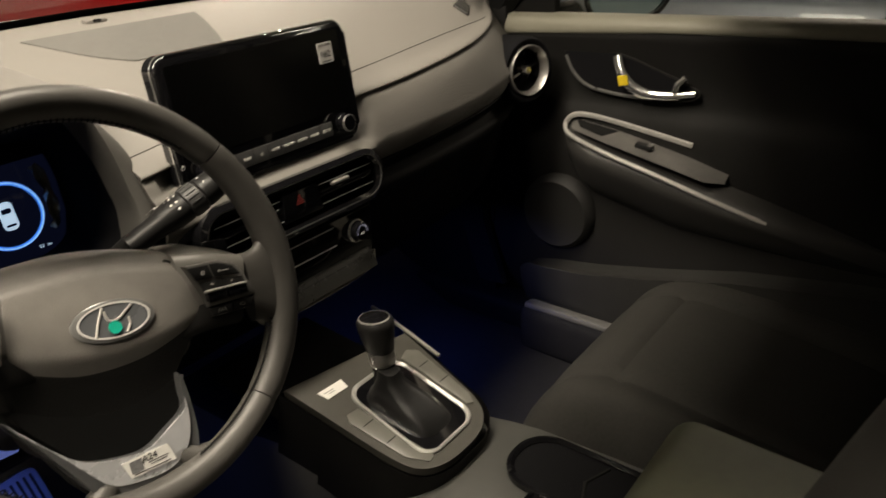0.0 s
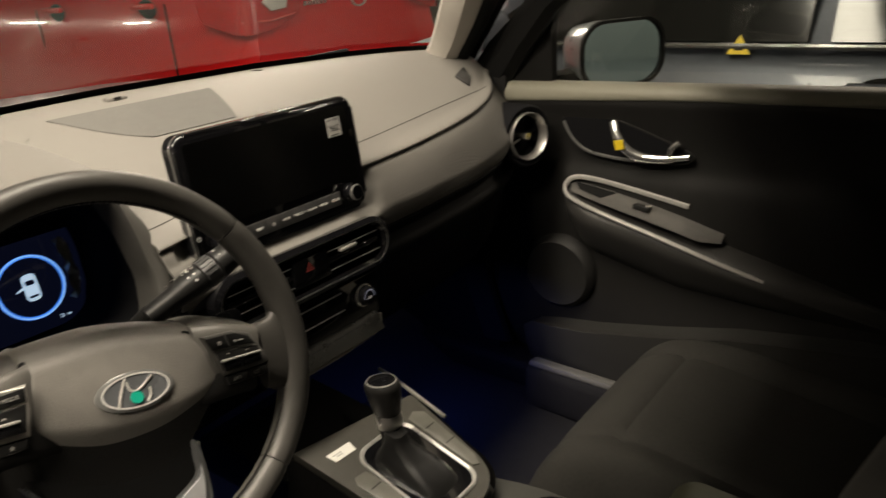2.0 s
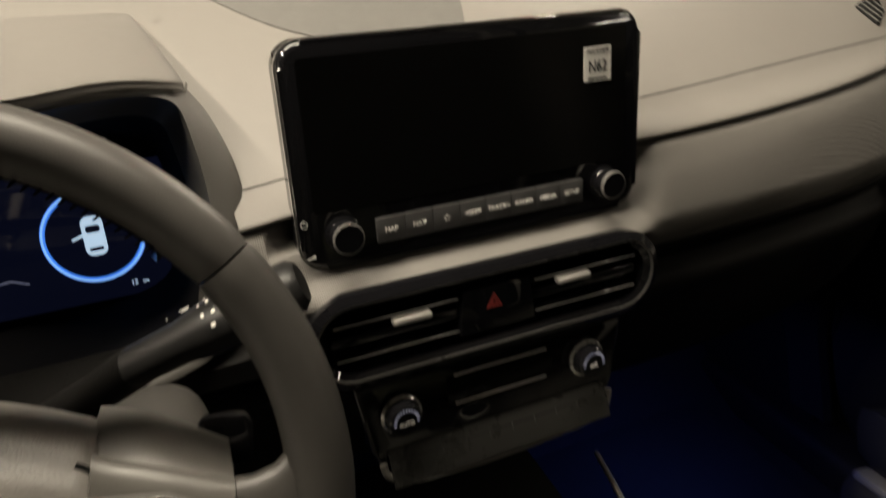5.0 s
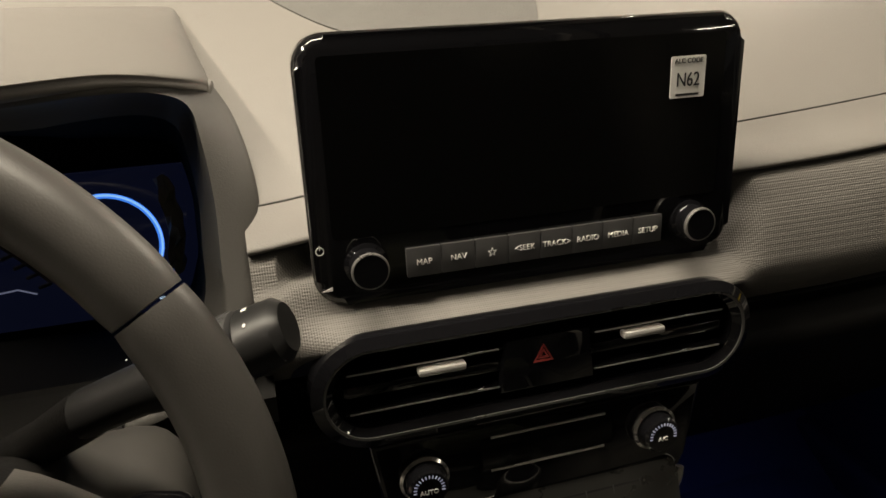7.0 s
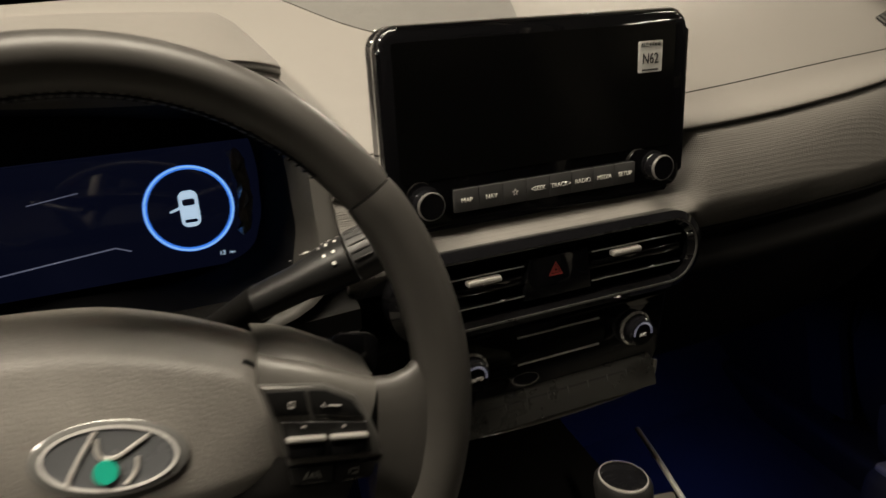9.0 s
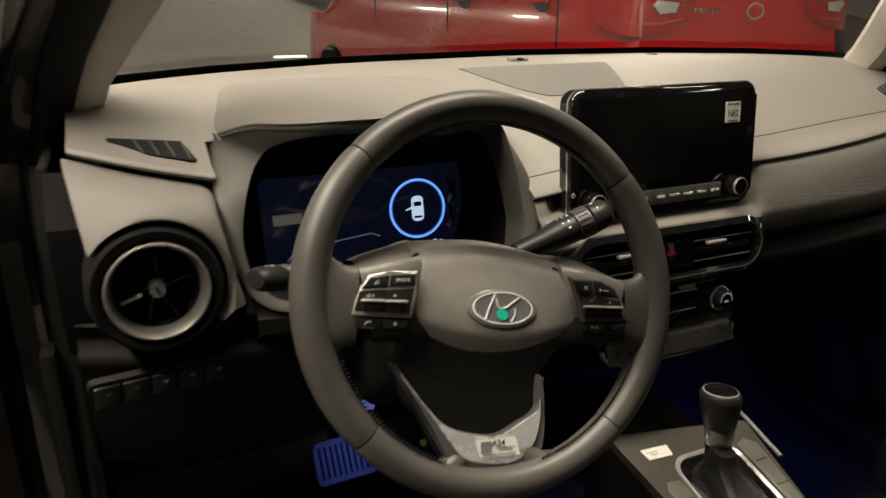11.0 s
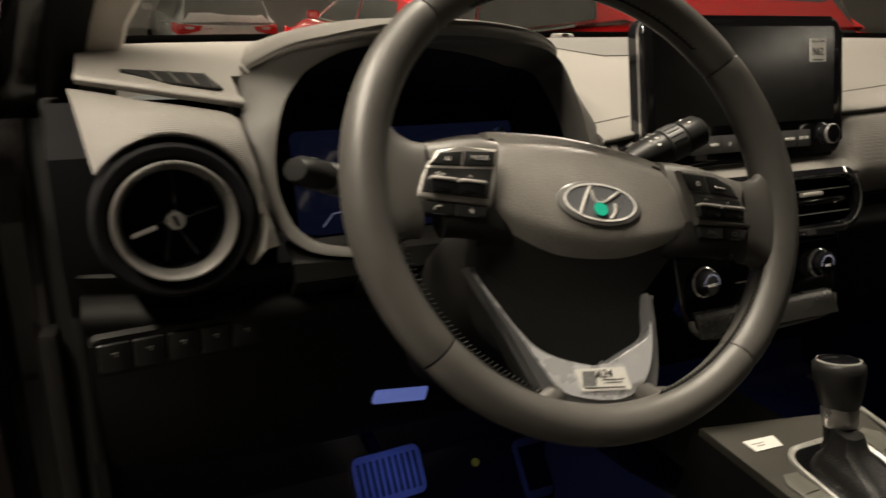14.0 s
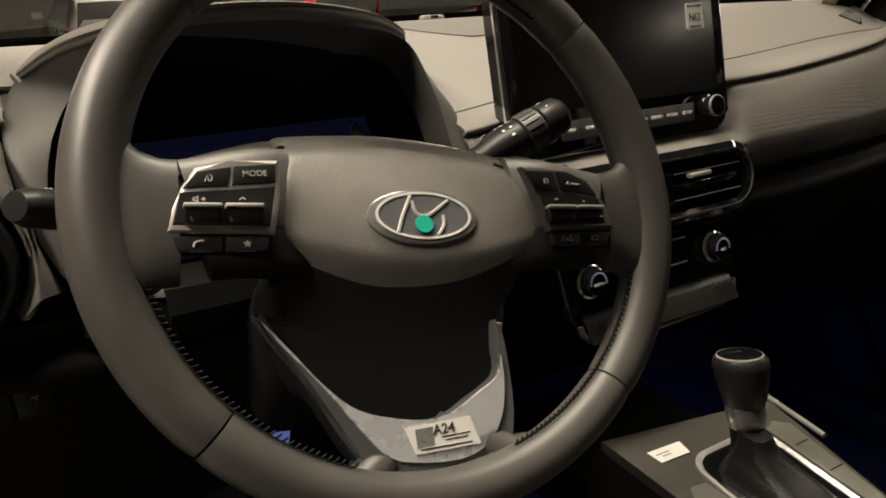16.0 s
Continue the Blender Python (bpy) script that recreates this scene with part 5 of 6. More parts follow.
arm = part("armrest", rbox(0.178, 0.40, 0.068, 0.030, 6, m=pose(0.02, -0.42, 0.770, 2)), VINYL, body, "olive grey padded armrest lid")
part("armrest_box", rbox(0.165, 0.38, 0.07, 0.01, m=pose(0.02, -0.42, 0.705)), HARD, body)

# ---- seats ----


def cushion_grid(w, length, nx, ny, height, roundness):
    rows = []
    for j in range(ny + 1):
        v = -1 + 2 * j / ny
        row = []
        for i in range(nx + 1):
            u = -1 + 2 * i / nx
            row.append((u * w / 2, v * length / 2, height(u, v)))
        rows.append(row)
    return loft(rows)


def seat(x, y, z, label, ahead=0.0, drop=0.0):
    ob = thing("front_seat", label, "car seat", pose(x, y, z), group="front seats")

    def hgt(u, v):
        edge = (1 - abs(u) ** 4.5) * (1 - max(0.0, v) ** 3.4) * (1 - max(0.0, -v) ** 10)
        bol = 0.044 * math.exp(-((abs(u) - 0.80) / 0.15) ** 2) * (1 - 0.5 * max(0.0, v))
        groove = -0.011 * math.exp(-((abs(u) - 0.56) / 0.035) ** 2) - 0.007 * math.exp(-((v - 0.45) / 0.03) ** 2) * (abs(u) < 0.56)
        return -0.16 + (0.172 + bol + groove + 0.032 * v) * max(edge, 0.0) ** 0.5

    part("cushion", cushion_grid(0.50, 0.50, 48, 48, hgt, 0), FABRIC, ob, "charcoal fabric cushion with seams")
    part("seat_base", rbox(0.46, 0.42, 0.16, 0.02, m=pose(0, -0.02, -0.20)), HARD, ob)
    part("base_trim", rbox(0.49, 0.46, 0.05, 0.02, 3, m=pose(0, 0, -0.14)), FABRICD, ob)

    def bak(u, v):
        edge = (1 - abs(u) ** 6) * (1 - max(0.0, v) ** 7) * (1 - max(0.0, -v) ** 8)
        bol = 0.045 * math.exp(-((abs(u) - 0.78) / 0.17) ** 2) * (1 - 0.6 * max(0, -v))
        return -0.09 + (0.09 + bol - 0.008 * math.exp(-((abs(u) - 0.55) / 0.035) ** 2)) * max(edge, 0.0) ** 0.42

    bm = cushion_grid(0.49, 0.62, 40, 40, bak, 0)
    part("backrest", bm, FABRIC, ob, "charcoal fabric backrest with bolsters", m=pose(0, -0.335 + ahead, 0.30 - drop, -74 - 60 * ahead))
    part("backrest_shell", rbox(0.46, 0.60, 0.06, 0.025, 3), FABRICD, ob, m=pose(0, -0.385 + ahead, 0.29 - drop, -74 - 60 * ahead))
    part("headrest", rbox(0.25, 0.16, 0.10, 0.04, 5), FABRIC, ob, m=pose(0, -0.47 - 0.8 * drop, 0.72 - drop, -78))
    for s in (-0.06, 0.06):
        part("headrest_post", tube([(s, -0.425 + 0.6 * ahead, 0.54 - drop), (s, -0.465 - 0.8 * drop, 0.66 - drop)], 0.006, 8), CHROME, ob)
    return ob


seat(0.392, -0.195, 0.690, "charcoal fabric passenger seat beside the console", -0.07, 0.05)
seat(-0.355, -0.12, 0.665, "charcoal fabric driver seat behind the steering wheel", 0.06, 0.065)


# ---- doors ----
DOORCARD = material("door_trim_dark", (0.014, 0.0136, 0.013), 0.55, spec=0.22, bump=0.3, bump_scale=700)
ARMREST = material("door_armrest", (0.032, 0.031, 0.029), 0.5, bump=0.3, bump_scale=700)
POCKET = material("pocket_grey", (0.026, 0.0255, 0.0235), 0.6, bump=0.3, bump_scale=600)
BOWL = material("bowl_trim", (0.30, 0.30, 0.29), 0.3, 0.7)
PLATE = material("switch_plate_grey", (0.16, 0.155, 0.145), 0.38, 0.4)
CAP = material("sill_cap_grey", (0.25, 0.24, 0.19), 0.5, bump=0.25, bump_scale=800, vary=0.06)


def belt_z(s):
    return 0.714 + 0.022 * min(max(s, -0.05), 0.7)


def door(sgn, m, label):
    """A front door relative to its hinge, its length along -y; sgn +1 passenger, -1 driver."""
    ob = thing("car_door", label, "car door", m)
    X = lambda d: -sgn * d
    front = -0.16 if sgn > 0 else -0.012
    ss = [front, front + 0.012, 0.02, 0.05, 0.08, 0.12, 0.18, 0.25, 0.35, 0.5, 0.7, 0.9, 1.08]
    rows = []
    for s in ss:
        b = belt_z(s)
        k = min(1.0, max(0.0, s / 0.15))
        e = 0.02 if sgn < 0 and s == front else 0.0
        prof = [(-0.012, b - 0.004), (0.016 - e, b - 0.006), (0.034 - e, b - 0.016), (0.038 - e, b - 0.035), (0.030 - e, b - 0.06), (0.016 + 0.006 * (1 - k) - e, b - 0.11), (0.014 - e, b - 0.16),
                (0.026 - e, b - 0.20), (0.030 - e, b - 0.27), (0.022 - e, b - 0.35), (0.026 - e, b - 0.43), (0.034 - e, b - 0.51), (0.026 - e, b - 0.59), (0.0, b - 0.65)]
        rows.append([(X(q.x), -s, q.y) for q in smooth_line([Vector((*q, 0)) for q in prof], 3)])
    part("inner_panel", thick(loft(rows), 0.004), DOORCARD if sgn > 0 else material("door_trim_rose_black", (0.009, 0.007, 0.0065), 0.55, spec=0.12, bump=0.3, bump_scale=700), ob, "dark grained door card")
    if sgn > 0:
        caps = [[(X(d), -s, belt_z(s) + dz) for d, dz in ((-0.010, 0.002), (0.014, 0.005), (0.032, 0.001), (0.042, -0.010), (0.0425, -0.020 - 0.012 * max(0.0, 1 - s / 0.4)), (0.034, -0.026 - 0.012 * max(0.0, 1 - s / 0.4)))] for s in ss]
        part("belt_cap", loft([[tuple(q) for q in smooth_line(r, 3)] for r in caps]), CAP, ob, "soft grey window sill")
    else:
        rows = []
        for s, low in ((-0.012, 0.004), (0.0, 0.012), (0.02, 0.028), (0.036, 0.040), (0.044, 0.062), (0.052, 0.070), (0.10, 0.078), (0.2, 0.082), (0.5, 0.082), (1.08, 0.082)):
            b = belt_z(s)
            rows.append([(X(q.x), -s, q.y) for q in smooth_line([Vector((d, b + z, 0)) for d, z in ((-0.010, 0.004), (0.020, 0.006), (0.042, -0.3 * low), (0.047, -0.7 * low), (0.044, -low), (0.034, -low - 0.004))], 3)])
        part("upper_card", loft(rows), ROSE, ob, "satin rose-grey upper door card")
    part("outer_skin", loft([[(X(d), -s, z) for d, z in ((-0.02, 0.71), (-0.05, 0.62), (-0.075, 0.40), (-0.07, 0.2), (-0.04, 0.04))] for s in ss]), BODY, ob, "black painted outer skin")
    g = part("window_pane", loft([[(X(-0.01 + 0.26 * (z - 0.70)), -s, z) for z in (0.70, min(1.13, 0.74 + 0.9 * s))] for s in (0.10, 0.14, 0.25, 0.38, 0.60, 0.9, 1.05)]), GLASS, ob, "clear side window pane")
    g.visible_shadow = False
    SAIL = Matrix(((0, 0, -sgn, 0), (1, 0, 0, 0), (0, 1, 0, 0), (0, 0, 0, 1)))
    if sgn > 0:
        part("window_frame", tube([(X(0.0), 0.035, 0.70), (X(0.035), -0.06, 0.81), (X(0.06), -0.14, 0.89), (X(0.115), -0.42, 1.07), (X(0.13), -0.62, 1.13), (X(0.14), -1.05, 1.15), (X(0.0), -1.10, 0.72)], [0.036, 0.036, 0.034, 0.028, 0.024, 0.022, 0.02], 8), RUBBER, ob, "black window frame")
        part("mirror_sail", prism([(0.13, 0.68), (-0.125, 0.70), (-0.128, 0.91), (-0.06, 0.875), (0.03, 0.80)], 0.020, 0.004, m=SAIL), HARD, ob, "black triangular mirror trim")
    else:
        edge = [(0.004, 0.705), (0.006, 0.744), (0.001, 0.777), (-0.023, 0.821), (-0.061, 0.867), (-0.13, 0.93), (-0.25, 1.01), (-0.42, 1.09), (-0.65, 1.14), (-1.05, 1.15)]
        for grow, d, r, mat in ((0.0, 0.016, 0.008, ROSE), (0.012, 0.024, 0.006, ROSE), (0.023, 0.020, 0.009, RUBBER)):
            part("window_frame", tube(smooth_line([(X(d + 0.25 * (z - 0.7)), y - grow, z - 0.6 * grow * min(1, max(0, (z - 0.72) / 0.05))) for y, z in edge], 4), r, 8), mat, ob, "satin window frame edge" if mat is ROSE else "black window seal")
        inner = [(y - 0.030, z - 0.02) for y, z in edge[:7]]
        part("mirror_sail", loft([[(X(0.022 + 0.25 * (z - 0.7)), y, z) for z in (0.69, 0.5 * (0.69 + zt), zt)] for y, zt in inner]), material("sail_grey", (0.075, 0.062, 0.058), 0.6, bump=0.2, bump_scale=800), ob, "grey mirror trim")
    # padded pull with switch plate
    LOW = pose(0, 0, -0.033)
    rows = []
    for t in range(29):
        u = t / 28
        s = 0.160 + 0.62 * u
        zc = 0.522 - 0.135 * u - 0.02 * u * u
        wid = 0.064 * min(1.0, (u * 8) ** 0.5) * (1.0 - 0.35 * u) * (1 - max(0.0, (u - 0.55) / 0.45) ** 1.6)
        hh = 0.046 * min(1.0, (u * 6) ** 0.5 + 0.25) * (1 - 0.7 * max(0.0, (u - 0.4) / 0.6))
        prof = [(0.015, zc + 0.024), (0.03 + wid * 0.25, zc + 0.022), (0.03 + wid * 0.8, zc + 0.010), (0.03 + wid, zc - 0.006), (0.03 + wid * 0.94, zc - hh * 0.7), (0.02 + wid * 0.6, zc - hh * 1.8), (0.012, zc - hh * 2.6)]
        rows.append([(X(q.x), -s, q.y) for q in smooth_line([Vector((*q, 0)) for q in prof], 5)])
    part("armrest", loft(rows, caps=True), ARMREST, ob, "padded door armrest", m=LOW)
    part("switch_plate", loft([[(X(0.030 + w * f), -s, z - 0.012 * f) for f in (0.0, 0.5, 1.0)] for s, w, z in ((0.178, 0.010, 0.547), (0.20, 0.036, 0.550), (0.27, 0.052, 0.540), (0.34, 0.055, 0.526), (0.42, 0.054, 0.508), (0.47, 0.050, 0.494), (0.50, 0.02, 0.486))]), PLATE, ob, "satin grey switch plate", m=LOW)
    part("trim_line", tube(smooth_line([(X(0.047), -0.170, 0.545), (X(0.038), -0.183, 0.560), (X(0.030), -0.22, 0.561), (X(0.028), -0.31, 0.549), (X(0.030), -0.428, 0.530)], 4), 0.0042, 8, flat=1.3), SILVER, ob, "satin grey trim bar", m=LOW)
    part("trim_line", tube(smooth_line([(X(0.047), -0.170, 0.545), (X(0.072), -0.192, 0.530), (X(0.090), -0.27, 0.512), (X(0.090), -0.38, 0.484), (X(0.080), -0.50, 0.447), (X(0.066), -0.585, 0.420)], 4), 0.0046, 8), SILVER, ob, "satin grey trim bar", m=LOW)
    part("tray_well", prism([(0.0, 0.002), (0.092, 0.003), (0.072, 0.034), (0.02, 0.024)], 0.001, m=LOW @ Matrix(((0, X(1.0), 0, X(0.032)), (-1.0, 0, 0, -0.188), (-0.14, -0.22, 1, 0.5515), (0, 0, 0, 1)))), RUBBER, ob, "black tray")
    sw = part("window_switch", rbox(0.018, 0.034, 0.010, 0.003, m=pose(X(0.056), -0.345, 0.524, 8)), BUTTOND, ob, "black window switch", m=LOW)
    part("switch_edge", rbox(0.014, 0.008, 0.004, 0.001, m=pose(X(0.056), -0.358, 0.528, 8)), CHROME, sw)
    # handle bowl and chrome handle
    HB = Matrix(((0, 0, X(1.0), X(0.022)), (-1, 0, 0, -0.275), (0, 1, 0, 0.615), (0, 0, 0, 1)))
    bo = [(-0.124, 0.048), (-0.06, 0.046), (0.0, 0.038), (0.08, 0.012), (0.148, -0.014), (0.150, -0.030), (0.12, -0.038), (0.03, -0.040), (-0.03, -0.036), (-0.07, -0.027), (-0.10, -0.004), (-0.118, 0.028)]
    bo = [(p.x, p.y) for p in smooth_line([Vector((*p, 0)) for p in bo + bo[:1]], 5)[:-1]]
    # the bowl has no depth; a flat black plate paints its shade
    part("handle_bowl", prism(bo, 0.006, 0.002, m=HB), VELVET, ob, "flat black plate for the shade of the handle recess")
    part("bowl_edge", tube([(x, y, 0.006) for x, y in bo[33:56]], 0.0034, 6), BOWL, ob, "satin bowl edge", m=HB)
    part("bowl_edge", tube([(x, y, 0.005) for x, y in bo[56:] + bo[:34]], 0.0022, 6), DOORCARD, ob, m=HB)
    hd = part("door_handle", tube(smooth_line([(-0.004, 0.036, 0.014), (0.006, 0.014, 0.022), (0.024, -0.010, 0.024), (0.052, -0.026, 0.022), (0.09, -0.029, 0.018), (0.125, -0.025, 0.013), (0.148, -0.021, 0.009)], 3), [0.0095] * 4 + [0.0105] * 6 + [0.0085] * 5 + [0.006] * 4, 10, flat=0.75), CHROME, ob, "chrome inner door handle", m=HB)
    part("lock_lever", tube([(0.112, -0.020, 0.016), (0.118, -0.004, 0.020), (0.132, 0.009, 0.018)], [0.006, 0.006, 0.0065], 8), CHROME, ob, "chrome lock lever", m=HB)
    if sgn > 0:
        part("yellow_tape", rbox(0.019, 0.019, 0.004, 0.001, 1, m=pose(0.018, -0.004, 0.033, 0, 0, 12)), YELLOW, hd, "yellow tape tag")
    # speaker, map pocket
    part("door_speaker", lathe([(0.086, 0.0), (0.084, 0.022), (0.074, 0.034), (0.058, 0.030), (0.0, 0.033)], 48, m=Matrix(((0, 0, X(1.0), X(0.020)), (-1, 0, 0, -0.150), (0, 1, 0, 0.305), (0, 0, 0, 1)))), material("speaker_grey", (0.013, 0.0127, 0.012), 0.6, bump=0.8, bump_scale=600) if sgn > 0 else DOORCARD, ob, "round speaker cover")
    if sgn < 0:
        part("speaker_ring", lathe([(0.072, 0.02), (0.075, 0.026), (0.071, 0.030)], 40, caps=False, m=Matrix(((0, 0, X(1.0), X(0.020)), (-1, 0, 0, -0.190), (0, 1, 0, 0.380), (0, 0, 0, 1)))), CHROME, ob, "thin bright ring")
    rows = []
    for s, z, w in ((0.06, 0.150, 0.02), (0.10, 0.183, 0.05), (0.16, 0.196, 0.072), (0.25, 0.208, 0.08), (0.40, 0.238, 0.085), (0.55, 0.272, 0.085), (0.75, 0.30, 0.085), (0.95, 0.31, 0.03)):
        rows.append([(X(q.x), -s, q.y) for q in smooth_line([Vector((*q, 0)) for q in ((0.01, z - 0.006), (0.02 + w * 0.7, z - 0.006), (0.024 + w, z + 0.002), (0.030 + w, z - 0.008), (0.02 + w, 0.10), (0.01 + w * 0.5, 0.05))], 3)])
    part("map_pocket", loft(rows), POCKET, ob, "grey map pocket")
    # outside mirror, turned to the driver
    MM = pose(0.170, -0.172, 0.757, 0, 0, -30) if sgn > 0 else pose(-0.20, -0.10, 0.765, 0, 0, 30)
    rows = []
    for q, w, h, c in ((0.105, 0.06, 0.04, 0.0), (0.095, 0.13, 0.085, 0.0), (0.06, 0.185, 0.120, 0.0), (0.01, 0.205, 0.136, 0.0), (-0.03, 0.212, 0.142, 0.0)):
        rows.append([(x + c, q, z) for x, z in rrect(w, h, h * 0.40, 6)])
    mir = part("mirror_housing", loft(rows, close_u=True, caps=True), material("mirror_grey", (0.30, 0.31, 0.32), 0.3, 0.2, coat=0.6) if sgn > 0 else BODY, ob, "painted mirror housing", m=MM)
    part("mirror_rim", ring_prism(rrect(0.213, 0.143, 0.056, 6), rrect(0.200, 0.130, 0.052, 6), 0.010, m=pose(0, -0.029, 0, 90)), HARD, mir, "black rim")
    # passenger pane: the dark bluish reflection is put into the mirror's tint
    part("mirror_pane", prism(rrect(0.204, 0.134, 0.054, 6), 0.002, m=pose(0, -0.0305, 0, 90)), MIRROR if sgn < 0 else material("mirror_reflection_tint", (0.30, 0.40, 0.45), 0.02, 1.0, vary=0.0), mir, "mirror glass")
    part("mirror_arm", tube([(-sgn * 0.19, 0.02, -0.055), (-sgn * 0.10, 0.02, -0.05), (-sgn * 0.04, 0.03, -0.05)], 0.030, 8, flat=0.8), HARD, mir, "black mirror foot")
    return ob


HINGE = 0.76
door(1, pose(HINGE, 0.435, 0.405), "closed dark passenger door with chrome handle and armrest")
door(-1, pose(-0.79, 0.47, 0.415, 0, 0, -78), "open driver door, its dark inner side facing the cabin")

# ---- cabin shell ----
shell = thing("parked_car_cabin", "black car cabin with windscreen and grey roof lining", "car")
part("floor_pan", rbox(1.5, 2.6, 0.03, 0.005, m=pose(0, -0.45, 0.385)), CARPET, shell, "dark carpet")
part("firewall", rbox(1.5, 0.03, 0.75, 0.005, m=pose(0, 0.86, 0.76, -14)), CARPET, shell, "dark carpet")
part("toe_board", rbox(1.5, 0.30, 0.03, 0.005, m=pose(0, 0.70, 0.44, 25)), CARPET, shell, "dark carpet")
part("floor_mat", rbox(0.46, 0.60, 0.012, 0.004, m=pose(0.40, 0.32, 0.408, 3)), CARPET, shell)
for s in (-1, 1):
    part("sill", rbox(0.10, 2.4, 0.12, 0.02, 3, m=pose(s * 0.74, -0.50, 0.40)), HARD, shell, "black body sill")
    part("sill_carpet", rbox(0.085, 1.90, 0.11, 0.02, 3, m=pose(s * 0.655, -0.63, 0.455)), CARPET, shell, "dark carpet")
    part("sill_plate", rbox(0.034, 1.90, 0.014, 0.005, 2, m=pose(s * 0.640, -0.64, 0.513, 0, s * 10)), material("sill_grey", (0.13, 0.128, 0.118), 0.42), shell, "satin grey door sill plate")
    part("kick_panel", rbox(0.02, 0.45, 0.5, 0.008, m=pose(s * 0.735, 0.68, 0.66)), HARD, shell)
    # pillar by height: y, then |x| of the paint's edge, crease, seal, trim and the trim's inner edge
    steps = ((1.10, 0.575, 0.790, 0.770, 0.727, 0.690, 0.655), (1.16, 0.530, 0.780, 0.752, 0.716, 0.674, 0.644), (1.21, 0.483, 0.757, 0.735, 0.700, 0.657, 0.629), (1.25, 0.445, 0.738, 0.720, 0.687, 0.640, 0.603),
             (1.30, 0.398, 0.716, 0.702, 0.661, 0.612, 0.568), (1.36, 0.335, 0.695, 0.682, 0.640, 0.592, 0.550), (1.43, 0.245, 0.675, 0.660, 0.622, 0.575, 0.540), (1.50, 0.10, 0.655, 0.640, 0.606, 0.560, 0.530), (1.57, -0.30, 0.65, 0.635, 0.60, 0.55, 0.52))
    painted = [[(s * (a + 0.004), y + 0.06, z), (s * a, y + 0.012, z), (s * (a - 0.006), y - 0.002, z), (s * b, y - 0.010, z), (s * (b - 0.004), y - 0.006, z), (s * (0.55 * b + 0.45 * c), y - 0.002, z), (s * c, y - 0.008, z), (s * (c - 0.004), y - 0.004, z)] for z, y, a, b, c, d, e in steps]
    part("pillar_skin", thick(loft(painted), 0.003), BODY, shell, "gloss black pillar skin")
    rub = [[(s * (c - 0.003), y - 0.004, z), (s * (c - 0.010), y - 0.020, z), (s * (0.5 * (c + d) + 0.004), y - 0.024, z), (s * (d + 0.008), y - 0.018, z), (s * (d - 0.002), y - 0.004, z)] for z, y, a, b, c, d, e in steps]
    part("door_seal", thick(loft(rub), 0.003), RUBBER, shell, "black rubber door seal")
    trm = [[(s * (d + 0.002), y - 0.004, z), (s * d, y - 0.010, z), (s * (d - 0.005), y - 0.012, z), (s * (0.6 * d + 0.4 * e), y - 0.010, z), (s * (e + 0.004), y - 0.002, z), (s * e, y + 0.004, z), (s * (e + 0.004), y + 0.05, z), (s * (e + 0.05), y + 0.09, z)] for z, y, a, b, c, d, e in steps]
    part("pillar_trim", thick(loft([[tuple(q) for q in smooth_line(r, 2)] for r in trm]), 0.003), TRIM, shell, "light grey pillar trim")
    part("pillar_core", tube(smooth_line([(s * (0.6 * a + 0.4 * e), y + 0.05, z) for z, y, a, b, c, d, e in steps], 3), 0.040, 10), RUBBER, shell, "pillar inside")
    # hinge pillar below
    low = ((1.12, 0.54), (1.08, 0.515), (1.0, 0.50), (0.85, 0.50), (0.65, 0.49), (0.50, 0.44))
    hp = [[(s * 0.84, y + 0.10, z), (s * 0.80, y + 0.02, z), (s * 0.776, y + 0.004, z), (s * 0.768, y - 0.006, z), (s * 0.745, y - 0.002, z), (s * 0.735, y - 0.010, z), (s * 0.729, y - 0.004, z)] for z, y in low]
    part("hinge_pillar", thick(loft(hp), 0.003), BODY, shell, "gloss black hinge pillar")
    sl = [[(s * 0.730, y - 0.004, z), (s * 0.724, y - 0.022, z), (s * 0.712, y - 0.028, z), (s * 0.700, y - 0.022, z), (s * 0.695, y + 0.04, z)] for z, y in low]
    part("lower_seal", thick(loft(sl), 0.003), RUBBER, shell, "black rubber door seal")
    if s < 0:
        part("fender_edge", rbox(0.035, 0.05, 0.60, 0.010, 2, m=pose(-0.80, 0.535, 0.84)), RUBBER, shell, "black gap filler")
        part("hinge_cover", tube([(-0.792, 0.50, 0.95), (-0.776, 0.495, 1.12), (-0.755, 0.485, 1.195), (-0.748, 0.482, 1.215)], [0.022, 0.018, 0.010, 0.005], 8), RUBBER, shell, "black hinge cover")
    part("middle_pillar", rbox(0.06, 0.16, 1.15, 0.025, 3, m=pose(s * 0.70, -0.95, 1.02, 0, -s * 6)), TRIM, shell)
    part("roof_rail", rbox(0.08, 2.0, 0.05, 0.02, 3, m=pose(s * 0.58, -1.30, 1.595)), TRIM, shell)
    part("rear_side", rbox(0.05, 1.5, 0.75, 0.02, 3, m=pose(s * 0.76, -1.75, 0.78)), HARD, shell)
part("roof", thick(loft([[(x, y, 1.655 - 0.06 * (x / 0.6) ** 2 - dz) for x in (-0.6, -0.4, -0.2, 0, 0.2, 0.4, 0.6)] for y, dz in ((0.08, 0.150), (0.04, 0.10), (-0.10, 0.045), (-0.3, 0.015), (-0.7, 0.0), (-1.4, 0.01), (-2.2, 0.06))]), 0.03), HEAD, shell, "unseen grey headlining, darkened to cut fill light")
part("rear_bulkhead", rbox(1.4, 0.05, 1.22, 0.02, m=pose(0, -1.9, 0.99)), FABRICD, shell)
